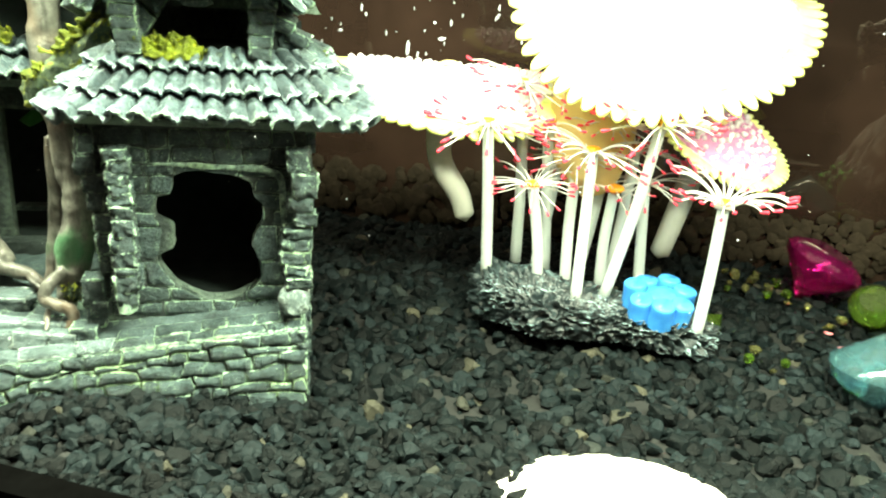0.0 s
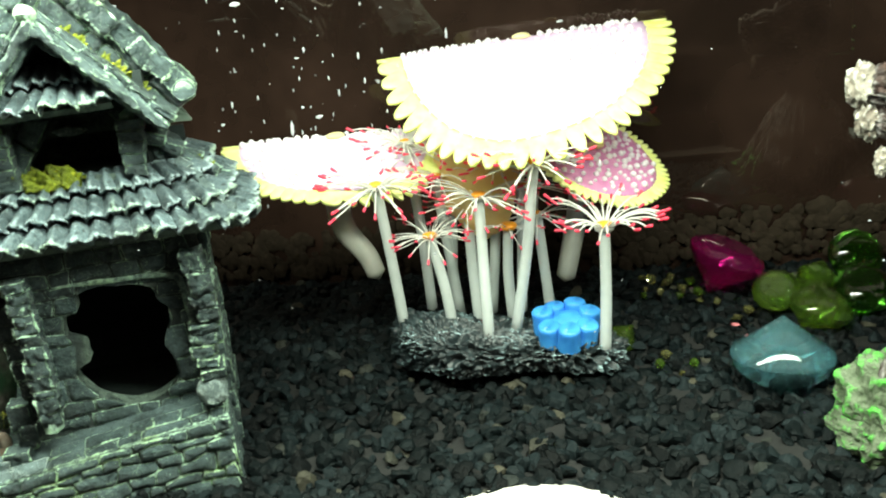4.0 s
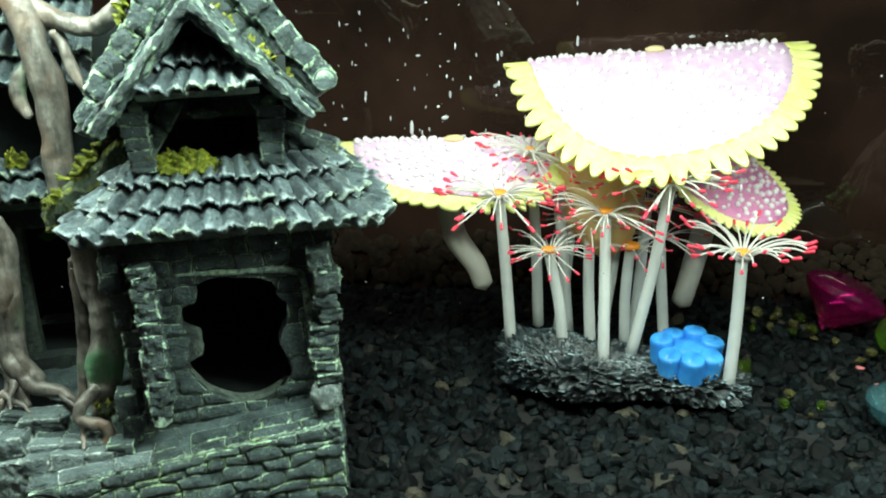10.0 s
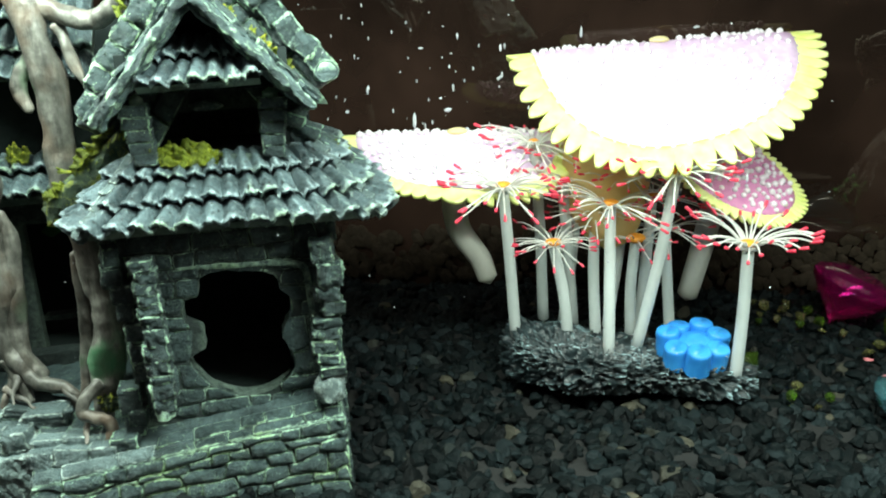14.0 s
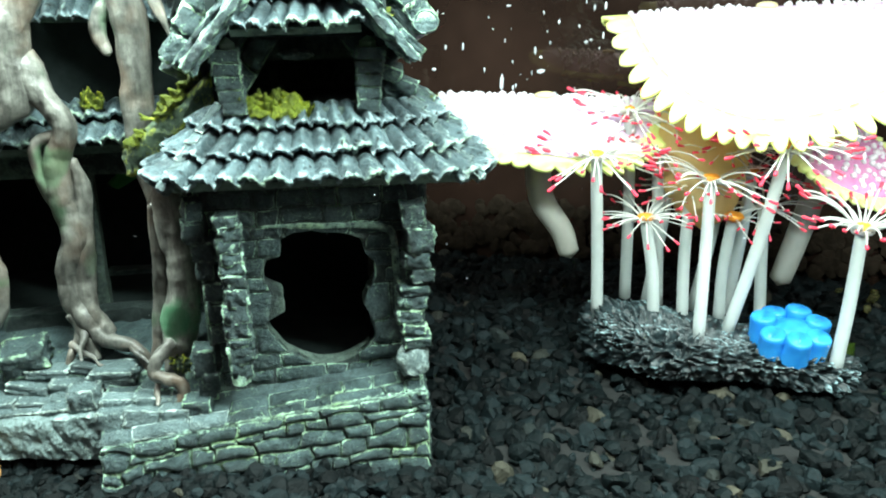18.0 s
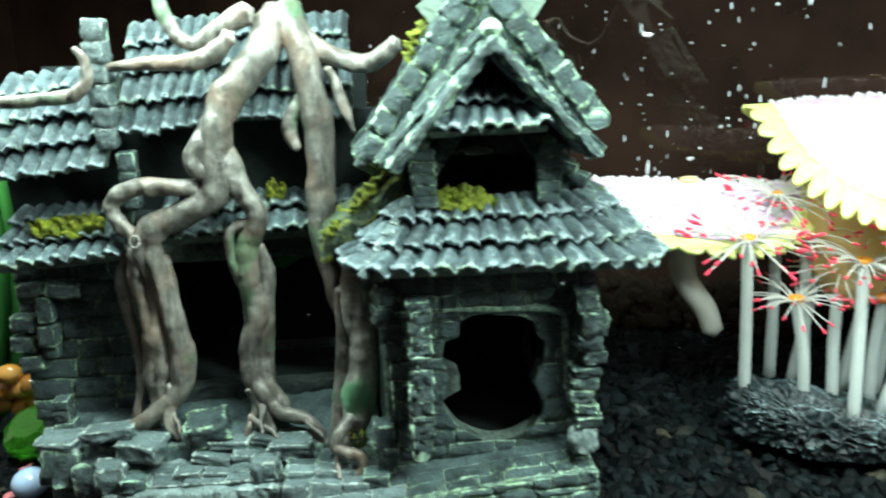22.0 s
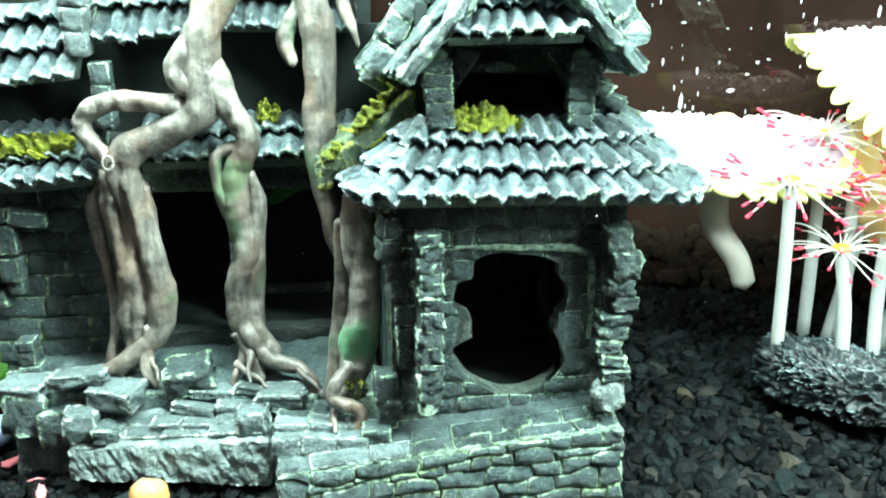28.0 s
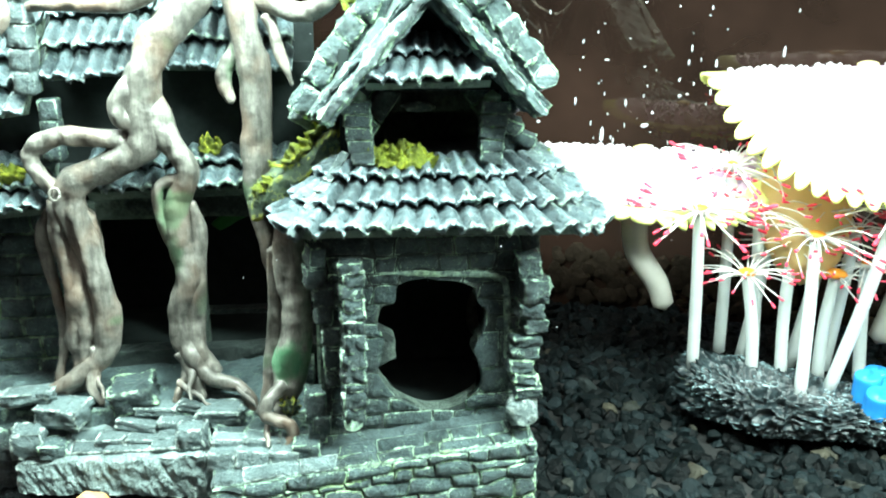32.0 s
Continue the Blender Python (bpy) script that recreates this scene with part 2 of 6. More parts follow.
def porous_material():
    """Dark foam-like rock: pale paint on the thin walls between its holes."""
    m, nt, b = nodes_of("porous_rock_resin")
    wall = nt.nodes.new("ShaderNodeAttribute")
    wall.attribute_name = "wall"
    frayed = maths(nt, "ADD", wall.outputs["Fac"], maths(nt, "MULTIPLY", maths(nt, "SUBTRACT", noise_of(nt, 900, 4, 0.7), 0.5), 0.9))
    crest = ramp(nt, frayed, [(0.68, (0, 0, 0)), (0.98, (1, 1, 1))])
    patch = ramp(nt, noise_of(nt, 120, 4, 0.65), [(0.42, (0.05, 0.05, 0.05)), (0.64, (1, 1, 1))])
    fac = maths(nt, "MULTIPLY", crest, patch)
    dark = ramp(nt, noise_of(nt, 500, 4), [(0.35, (0.005, 0.009, 0.011)), (0.7, (0.026, 0.042, 0.046))])
    nt.links.new(mix(nt, fac, dark, (0.37, 0.55, 0.59)), b.inputs["Base Color"])
    b.inputs["Roughness"].default_value = 0.4
    bump(nt, b, noise_of(nt, 700, 4), 0.7, 0.0006)
    return m


POROUS = porous_material()
STALK = milky("milky_stalk_silicone", (0.60, 0.65, 0.64), (0.74, 0.79, 0.78), 0.5)
TUBE = milky("grey_tube_silicone", (0.40, 0.40, 0.36), (0.54, 0.54, 0.49), 0.45)
THREAD = milky("white_thread_silicone", (0.7, 0.7, 0.68), (0.85, 0.85, 0.82), 0.55)
TIP = milky("red_tip_silicone", (0.86, 0.06, 0.12), (0.95, 0.12, 0.20), 0.45)
ORANGE = milky("orange_mouth_silicone", (0.85, 0.30, 0.03), (0.95, 0.42, 0.05), 0.3)
MOUTH = milky("pale_yellow_mouth_silicone", (0.88, 0.74, 0.34), (0.93, 0.84, 0.5), 0.3)
PEACH = milky("peach_silicone", (0.90, 0.60, 0.26), (0.95, 0.80, 0.40), 0.6)
LILAC = milky("lilac_cap_silicone", (0.66, 0.44, 0.68), (0.88, 0.70, 0.88), 0.2, 260)
PINKCAP = milky("pink_cap_silicone", (0.55, 0.17, 0.38), (0.72, 0.32, 0.52), 0.15, 260)
RIM = milky("yellow_rim_silicone", (0.84, 0.90, 0.26), (0.92, 0.96, 0.50), 0.3, 260)
NUB = milky("white_nub_silicone", (0.85, 0.82, 0.86), (0.93, 0.90, 0.93), 0.3)
BLUE = milky("blue_polyp_silicone", (0.015, 0.24, 0.72), (0.04, 0.38, 0.86), 0.25)


def gravel_material():
    m, nt, b = nodes_of("black_gravel")
    g = nt.nodes.new("ShaderNodeNewGeometry")
    one = ramp(nt, g.outputs["Random Per Island"], [(0.0, (0.0008, 0.0020, 0.0023)), (0.6, (0.0022, 0.0056, 0.0062)), (0.97, (0.009, 0.016, 0.018)), (1.0, (0.06, 0.056, 0.04))])
    k = nt.nodes.new("ShaderNodeMix")
    k.data_type, k.blend_type = "RGBA", "MULTIPLY"
    k.inputs[0].default_value = 0.7
    nt.links.new(one, k.inputs[6])
    nt.links.new(ramp(nt, noise_of(nt, 600, 5, 0.7), [(0.3, (0.4, 0.4, 0.4)), (0.7, (1.4, 1.4, 1.4))]), k.inputs[7])
    nt.links.new(k.outputs[2], b.inputs["Base Color"])
    b.inputs["Roughness"].default_value = 0.6
    b.inputs["Specular IOR Level"].default_value = 0.14
    bump(nt, b, noise_of(nt, 420, 5, 0.65), 0.8, 0.0014)
    return m


GRAVEL = gravel_material()
BROWN = simple("brown_gravel", (0.016, 0.012, 0.0085), (0.034, 0.025, 0.018), 260, 0.85, 0.0003, 0.04)
BED = simple("gravel_bed", (0.002, 0.0028, 0.0028), (0.005, 0.0065, 0.0065), 400, 0.8, 0.001)


def pane_material():
    """The back pane: glass over a dark brown sheet."""
    m, nt, b = nodes_of("dark_back_pane")
    nt.links.new(ramp(nt, noise_of(nt, 18, 3), [(0.3, (0.013, 0.007, 0.005)), (0.7, (0.034, 0.0185, 0.0135))]), b.inputs["Base Color"])
    b.inputs["Roughness"].default_value = 0.6
    b.inputs["Specular IOR Level"].default_value = 0.03
    gl = nt.nodes.new("ShaderNodeBsdfGlossy")
    gl.inputs["Roughness"].default_value = 0.02
    gl.inputs[0].default_value = (1.0, 0.86, 0.74, 1)
    sh = nt.nodes.new("ShaderNodeMixShader")
    sh.inputs[0].default_value = 0.055
    nt.links.new(b.outputs[0], sh.inputs[1])
    nt.links.new(gl.outputs[0], sh.inputs[2])
    nt.links.new(sh.outputs[0], nt.nodes["Material Output"].inputs[0])
    return m


PANE = pane_material()
BLACK = simple("black_plastic", (0.0008, 0.0008, 0.0008), (0.0015, 0.0015, 0.0015), 200, 0.9, 0.0001, 0.01)
ROOM = simple("unseen_blocker_dark", (0.012, 0.009, 0.008), (0.03, 0.024, 0.02), 12, 0.9, 0.0005, 0.05)
FUR = simple("grey_fleece", (0.060, 0.054, 0.050), (0.105, 0.094, 0.086), 400, 0.95, 0.0008, 0.05, (1, 1, 0.5))
SHELL = simple("white_shell", (0.80, 0.76, 0.68), (0.92, 0.90, 0.86), 120, 0.35, 0.0002)
NUT = simple("amber_pebble", (0.34, 0.12, 0.012), (0.66, 0.42, 0.18), 110, 0.15, 0.0001)
PINK = simple("pink_flake", (0.58, 0.13, 0.16), (0.72, 0.26, 0.28), 300, 0.6, 0.0002)
LEAF = simple("dark_green_leaf", (0.025, 0.14, 0.03), (0.06, 0.28, 0.06), 120, 0.4, 0.0002, 0.4, (1, 1, 0.2))


def bark_material(name, grain, bare=0.29):
    """Brown resin bark with pale paint dragged over its fibres."""
    m, nt, b = nodes_of(name)
    base = ramp(nt, noise_of(nt, 260, 5, 0.7), [(0.36, (0.016, 0.010, 0.009)), (0.66, (0.105, 0.055, 0.046))])
    fibre = noise_of(nt, 480, 6, 0.7, grain)
    patch = ramp(nt, noise_of(nt, 75, 3, 0.6), [(bare, (0.10, 0.10, 0.10)), (bare + 0.2, (1, 1, 1))])
    g = nt.nodes.new("ShaderNodeNewGeometry")
    crest = ramp(nt, g.outputs["Pointiness"], [(0.54, (0, 0, 0)), (0.64, (0.5, 0.5, 0.5))])
    drag = maths(nt, "MULTIPLY", ramp(nt, fibre, [(0.48, (0, 0, 0)), (0.64, (0.75, 0.75, 0.75))]), patch)
    nt.links.new(mix(nt, maths(nt, "MAXIMUM", crest, drag), base, (0.60, 0.59, 0.59)), b.inputs["Base Color"])
    b.inputs["Roughness"].default_value = 0.45
    bump(nt, b, maths(nt, "ADD", fibre, maths(nt, "MULTIPLY", noise_of(nt, 500, 4), 0.3)), 1.0, 0.003)
    return m


BARK = bark_material("brown_bark_resin", (1, 1, 0.10))
BARK_LIMB = bark_material("brown_limb_resin", (0.35, 0.35, 1), 0.44)
BARK_END = painted_resin("pale_bark_end_resin", (0.14, 0.10, 0.08), (0.50, 0.47, 0.40), (0.80, 0.80, 0.74), 0.53, 0.9, 500, 0.5, 0.0012)
ICE = painted_resin("pale_blue_rock_resin", (0.36, 0.52, 0.54), (0.70, 0.84, 0.86), (0.90, 0.95, 0.95), 0.53, 0.8, 500, 0.45, 0.0012)
GREENROCK = painted_resin("green_brushed_rock_resin", (0.05, 0.08, 0.04), (0.20, 0.25, 0.17), (0.07, 0.68, 0.07), 0.53, 1.0, 500, 0.5, 0.0012, crust=0.8)
GREENPAINT = simple("green_window_paint", (0.012, 0.20, 0.035), (0.04, 0.38, 0.07), 200, 0.4, 0.0003)
G_BRIGHT = acrylic("bright_green_acrylic", (0.16, 0.72, 0.07), 0.82)
CREAM = simple("cream_resin", (0.10, 0.09, 0.04), (0.50, 0.46, 0.20), 90, 0.5, 0.0008)
G_RED, G_TEAL = acrylic("magenta_acrylic", (0.66, 0.016, 0.25), 0.93), acrylic("aqua_acrylic", (0.34, 0.84, 0.94), 0.93, 0.0)
G_GREEN, G_LIME, G_PALE = acrylic("green_acrylic", (0.12, 0.50, 0.06), 0.99), acrylic("lime_acrylic", (0.46, 0.84, 0.14), 0.965, 0.0), acrylic("pale_yellow_acrylic", (0.80, 0.78, 0.34), 0.93, 0.0)
ORANGE_PEBBLE = simple("orange_pebble", (0.55, 0.22, 0.03), (0.80, 0.48, 0.16), 120, 0.25, 0.0001)
MARBLE = simple("pale_blue_marble", (0.35, 0.50, 0.75), (0.55, 0.70, 0.90), 60, 0.1, 0)
BUBBLE = simple("drifting_specks", (0.35, 0.38, 0.42), (0.6, 0.63, 0.66), 200, 0.5, 0)

# ---- building helpers: all lengths in cm, turned to metres in the mesh ----
CM = 0.01
ORIGIN = {}
rnd = random.Random(7)


def mesh_of(name, verts, faces, mats, smooth=False, index=None):
    me = bpy.data.meshes.new(name)
    me.from_pydata([tuple(v) for v in verts], [], faces)
    for m in mats if isinstance(mats, (list, tuple)) else (mats,):
        me.materials.append(m)
    if smooth:
        me.polygons.foreach_set("use_smooth", [True] * len(me.polygons))
    if index:
        me.polygons.foreach_set("material_index", index)
    me.update()
    return me


def thing(name, at, label, category, group="", kind=""):
    """An empty at a thing's base, cm."""
    ob = new(name)
    ob.empty_display_size = 0.01
    ob.location = Vector(at) * CM
    ORIGIN[ob] = Vector(at)
    return tagged(ob, label, category, group, kind)


def origin_of(parent):
    return ORIGIN[parent] if parent in ORIGIN else Vector((0, 0, 0))


def part(name, bm, mat, parent=None, label="", smooth=False):
    """Links a bmesh in world cm as one mesh under a thing or a part."""
    o = origin_of(parent) if parent else Vector((0, 0, 0))
    for v in bm.verts:
        v.co = (v.co - o) * CM
    bmesh.ops.recalc_face_normals(bm, faces=bm.faces)
    me = bpy.data.meshes.new(name)
    bm.to_mesh(me)
    bm.free()
    for m in mat if isinstance(mat, (list, tuple)) else (mat,):
        me.materials.append(m)
    if smooth:
        me.polygons.foreach_set("use_smooth", [True] * len(me.polygons))
    ob = new(name, me)
    if parent:
        ob.parent = parent
        ORIGIN[ob] = o
    if label:
        ob["label"] = label
    return ob


def piece(name, me, parent, m):
    """A shared mesh as a piece of parent; m is in world cm."""
    ob = new(name, me)
    o = origin_of(parent)
    ob.parent = parent
    loc, rot, sca = (Matrix.Translation(-o) @ m).decompose()
    ob.matrix_local = Matrix.LocRotScale(loc * CM, rot, sca * CM)
    return ob


def frame_of(at, ex, ey, ez, s=(1, 1, 1)):
    m = Matrix.Identity(4)
    for i, (e, k) in enumerate(zip((ex, ey, ez), s)):
        e = Vector(e).normalized() * k
        for j in range(3):
            m[j][i] = e[j]
    for j in range(3):
        m[j][3] = at[j]
    return m


def fbm(p, k=1.0):
    p = Vector(p) * k
    return noise.noise(p) + 0.5 * noise.noise(p * 2.1) + 0.25 * noise.noise(p * 4.3)


def hexa(bm, c, div=(3, 3, 3), amp=0.06, freq=1.5, seed=0):
    """A rough block from its 8 corners: bottom ring front-left, front-right, back-right, back-left, then the top ring."""
    c = [Vector(p) for p in c]
    off = Vector((seed * 3.7, seed * 1.3, seed * 7.1))

    def at(u, v, w):
        lo = (c[0] * (1 - u) + c[1] * u) * (1 - v) + (c[3] * (1 - u) + c[2] * u) * v
        hi = (c[4] * (1 - u) + c[5] * u) * (1 - v) + (c[7] * (1 - u) + c[6] * u) * v
        return lo * (1 - w) + hi * w

    mid = at(0.5, 0.5, 0.5)
    seen = {}

    def vert(i, j, k):
        key = (i, j, k)
        if key not in seen:
            p = at(i / div[0], j / div[1], k / div[2])
            sides = (i in (0, div[0])) + (j in (0, div[1])) + (k in (0, div[2]))
            p = p - (p - mid).normalized() * amp * 0.6 * (sides - 1) + noise.noise_vector((p + off) * freq) * amp * 0.8 + noise.noise_vector((p + off) * freq * 2.3) * amp * 0.45
            seen[key] = bm.verts.new(p)
        return seen[key]

    for a, b, n in ((0, 1, 2), (1, 2, 0), (0, 2, 1)):
        for i in range(div[a]):
            for j in range(div[b]):
                for side in (0, div[n]):
                    quad = []
                    for di, dj in ((0, 0), (1, 0), (1, 1), (0, 1)):
                        key = [0, 0, 0]
                        key[a], key[b], key[n] = i + di, j + dj, side
                        quad.append(vert(*key))
                    bm.faces.new(quad)
    return bm


def box(x0, x1, y0, y1, z0, z1, div=(3, 3, 3), amp=0.06, freq=1.5, seed=0, bm=None):
    bm = bm or bmesh.new()
    return hexa(bm, [(x0, y0, z0), (x1, y0, z0), (x1, y1, z0), (x0, y1, z0), (x0, y0, z1), (x1, y0, z1), (x1, y1, z1), (x0, y1, z1)], div, amp, freq, seed)


def block_mesh(name, mat, seed, jit=0.07):
    """A unit stone with knocked-off edges."""
    r = random.Random(seed)
    bm = bmesh.new()
    bmesh.ops.create_cube(bm, size=1)
    bmesh.ops.subdivide_edges(bm, edges=bm.edges, cuts=6, use_grid_fill=True)
    off = Vector((seed * 7.3, seed * 2.9, seed * 5.7))
    for v in bm.verts:
        far = sum(abs(abs(k) - 0.5) < 1e-4 for k in v.co)
        # the outermost rings move out so that the worn edge is narrow
        for i in range(3):
            if abs(abs(v.co[i]) - 0.357) < 0.01:
                v.co[i] *= 1.27
        u = v.co.copy()
        worn = {3: 0.11, 2: 0.05}.get(far, 0.0) * (1 + 1.6 * noise.noise(u * 2.7 + off))
        chip = noise.noise(u * 3.1 + off * 1.7)
        if far > 1 and chip > 0.15:
            worn += 0.16 * jit / 0.07 * (chip - 0.15)
        v.co = u * (1 - worn) + u.normalized() * (jit * fbm(u * 2.2 + off) + 0.25 * jit * noise.noise(u * 6 + off))
        v.co += Vector((r.uniform(-jit, jit), r.uniform(-jit, jit), r.uniform(-jit, jit))) * 0.25
    bmesh.ops.recalc_face_normals(bm, faces=bm.faces)
    me = bpy.data.meshes.new(name)
    bm.to_mesh(me)
    bm.free()
    me.materials.append(mat)
    me.polygons.foreach_set("use_smooth", [True] * len(me.polygons))
    return me


BLOCKS = {m.name: [block_mesh("stone_block", k, s) for s in range(12)] for m, k in ((STONE, BRICK), (PALE, PALE_BRICK))}
ROUGH = {m.name: [block_mesh("rough_stone", k, s + 30, 0.15) for s in range(12)] for m, k in ((STONE, BRICK), (PALE, PALE_BRICK))}


def brick(parent, at, ex, ez, size, mat=None, name="brick", wob=3.0):
    """One stone: centre, direction along, direction up, size along, deep, high."""
    ex, ez = Vector(ex).normalized(), Vector(ez).normalized()
    ey = ez.cross(ex)
    m = frame_of(at, ex, ey, ez) @ pose(0, 0, 0, rnd.gauss(0, wob), rnd.gauss(0, wob), rnd.gauss(0, wob)) @ Matrix.Diagonal((*size, 1))
    return piece(name, rnd.choice((ROUGH if name != "brick" or wob > 4.5 else BLOCKS)[(mat or STONE).name]), parent, m)


def courses(parent, p0, p1, zs, length, depth, mat=None, keep=None, wob=2.0, out=0.25):
    """Courses of bricks from p0 to p1 (x, y), one between each two heights."""
    p0, p1 = Vector((*p0, 0)), Vector((*p1, 0))
    run = (p1 - p0).length
    ex = (p1 - p0).normalized()
    for i, (za, zb) in enumerate(zip(zs, zs[1:])):
        s = -rnd.uniform(0, length * 0.5) if i % 2 else 0.0
        while s < run - 0.1:
            ln = length * rnd.uniform(0.75, 1.3)
            a, b = max(s, 0), min(s + ln, run)
            if run - b < length * 0.3:
                b = run
            s = s + ln if b < run else run
            mid = p0 + ex * (a + b) / 2
            z = (za + zb) / 2
            if b - a < 0.15 or (keep and not keep(mid.x, z)):
                continue
            d = depth * rnd.uniform(0.85, 1.1)
            shift = Vector((ex.y, -ex.x, 0)) * rnd.uniform(-out, out) * 0.3
            lift = 0.07 * noise.noise(Vector((mid.x * 0.5, mid.y * 0.5, i * 1.7)))
            brick(parent, mid + shift + Vector((0, 0, z + lift)), ex, (0, 0, 1), (b - a - 0.02, d, (zb - za) * rnd.uniform(0.92, 1.04)), mat, wob=wob)


def rubble(parent, o, ex, up, nrm, run, rows, length, mat=None, clip=None, proud=0.12, name="stone", spread=0.1, seed=0):
    """Flush coursed stones on a plane: origin, along, up, outward; rows are heights. Each stone has its own crooked outline and cushion."""
    r = random.Random(seed)
    o, ex, up, nrm = Vector(o), Vector(ex).normalized(), Vector(up).normalized(), Vector(nrm).normalized()
    mat = {STONE.name: BRICK, PALE.name: PALE_BRICK}[(mat or STONE).name]

    def level(i, x):
        return rows[i] + (spread * noise.noise(Vector((x * 0.9, i * 3.7, seed))) if 0 < i < len(rows) - 1 else 0)

    for i in range(len(rows) - 1):
        cuts = [0.0]
        while cuts[-1] < run - length * 0.45:
            cuts.append(min(cuts[-1] + length * r.uniform(0.55, 1.5), run))
        cuts[-1] = run
        tilts = [r.uniform(-0.12, 0.12) for _ in cuts]
        for k in range(len(cuts) - 1):
            nu, nv = 10, 6
            off = Vector((seed + i * 2.3, k * 4.1, 7.7))
            grid, gone, rims = [], 0, []
            for a in range(nu + 1):
                col = []
                for b in range(nv + 1):
                    u, v = a / nu, b / nv
                    x0 = cuts[k] + tilts[k] * (v - 0.5) + 0.02
                    x1 = cuts[k + 1] + tilts[k + 1] * (v - 0.5) - 0.02
                    x = x0 + (x1 - x0) * u
                    z0, z1 = level(i, x) + 0.015, level(i + 1, x) - 0.015
                    z = z0 + (z1 - z0) * v
                    x += 0.05 * noise.noise(Vector((z * 2.3, i, k + seed)))
                    rim = min(u, 1 - u) * (x1 - x0), min(v, 1 - v) * (z1 - z0)
                    d = min(rim)
                    h = proud * (1 - math.exp(-d / 0.07)) + 0.05 * fbm(Vector((x, z, seed)), 2.1) * min(d / 0.1, 1) + 0.05 * noise.noise(off)
                    rims.append(math.exp(-(max(d, 0) / 0.09) ** 2))
                    if clip:
                        x, z, cut = clip(x, z)
                        gone += cut
                        h -= 0.03 * cut
                    col.append((x, h, z))
                grid.append(col)
            if gone > 0.72 * (nu + 1) * (nv + 1):
                continue
            xs, hs, zs = zip(*(p for col in grid for p in col))
            lo = Vector((min(xs), -0.3, min(zs)))
            size = Vector((max(xs) - lo.x, max(hs) + 0.3, max(zs) - lo.z))
            if size.x < 0.08 or size.z < 0.08:
                continue
            mid = lo + size / 2
            verts = [((x - mid.x) / size.x, -(h - mid.y) / size.y, (z - mid.z) / size.z) for col in grid for x, h, z in col]
            idx = lambda a, b: a * (nv + 1) + b
            faces = [(idx(a, b), idx(a + 1, b), idx(a + 1, b + 1), idx(a, b + 1)) for a in range(nu) for b in range(nv)]
            ring = [idx(a, 0) for a in range(nu)] + [idx(nu, b) for b in range(nv)] + [idx(a, nv) for a in range(nu, 0, -1)] + [idx(0, b) for b in range(nv, 0, -1)]
            n0 = len(verts)
            verts += [(verts[q][0], 0.5, verts[q][2]) for q in ring]
            faces += [(ring[q], n0 + q, n0 + (q + 1) % len(ring), ring[(q + 1) % len(ring)]) for q in range(len(ring))]
            faces.append(tuple(n0 + q for q in range(len(ring)))[::-1])
            me = mesh_of(name, [Vector(p) for p in verts], faces, mat, True)
            me.attributes.new("edge", "FLOAT", "POINT").data.foreach_set("value", rims + [0.0] * len(ring))
            at = o + ex * mid.x + up * mid.z + nrm * mid.y
            piece(name, me, parent, frame_of(at, ex, -nrm, up) @ Matrix.Diagonal((*size, 1)))


def spline(points, n):
    """A smooth run through points of x, y, z, radius."""
    pts = [np.array(p, float) for p in points]
    pts = [2 * pts[0] - pts[1], *pts, 2 * pts[-1] - pts[-2]]
    out = []
    for i in range(1, len(pts) - 2):
        a, b, c, d = pts[i - 1:i + 3]
        for k in range(n):
            t = k / n
            out.append(0.5 * (2 * b + (c - a) * t + (2 * a - 5 * b + 4 * c - d) * t * t + (3 * b - a - 3 * c + d) * t ** 3))
    out.append(pts[-2])
    return out


def tube(bm, points, sides=12, n=6, rough=0.0, freq=1.2, tip=True):
    """A tapered, bent limb."""
    run = spline(points, n)
    rings = []
    side = None
    for i, p in enumerate(run):
        a = Vector(run[max(i - 1, 0)][:3])
        b = Vector(run[min(i + 1, len(run) - 1)][:3])
        way = (b - a).normalized()
        if side is None:
            side = way.orthogonal().normalized()
        side = (side - way * side.dot(way)).normalized()
        up = way.cross(side)
        ring = []
        for k in range(sides):
            ang = 2 * math.pi * k / sides
            d = side * math.cos(ang) + up * math.sin(ang)
            q = Vector(p[:3]) + d * max(p[3], 0.01)
            if rough:
                q += d * p[3] * rough * fbm(q, freq)
            ring.append(bm.verts.new(q))
        rings.append(ring)
    for r0, r1 in zip(rings, rings[1:]):
        for k in range(sides):
            bm.faces.new((r0[k], r0[(k + 1) % sides], r1[(k + 1) % sides], r1[k]))
    if tip:
        for ring, p, nxt in ((rings[0], run[0], run[1]), (rings[-1], run[-1], run[-2])):
            way = (Vector(p[:3]) - Vector(nxt[:3])).normalized()
            c = bm.verts.new(Vector(p[:3]) + way * p[3] * 0.7)
            for k in range(sides):
                bm.faces.new((ring[k], ring[(k + 1) % sides], c))
    return bm


def blob(bm, at, size, amp=0.15, freq=1.0, sub=3, seed=0):
    """A lumpy rounded stone."""
    made = bmesh.ops.create_icosphere(bm, subdivisions=sub, radius=1)["verts"]
    for v in made:
        d = v.co.copy()
        k = 1 + amp * fbm(d * 1.7 + Vector((seed * 5.1, seed, 0)), freq)
        v.co = Vector(at) + Vector((d.x * size[0], d.y * size[1], d.z * size[2])) * k
    return bm


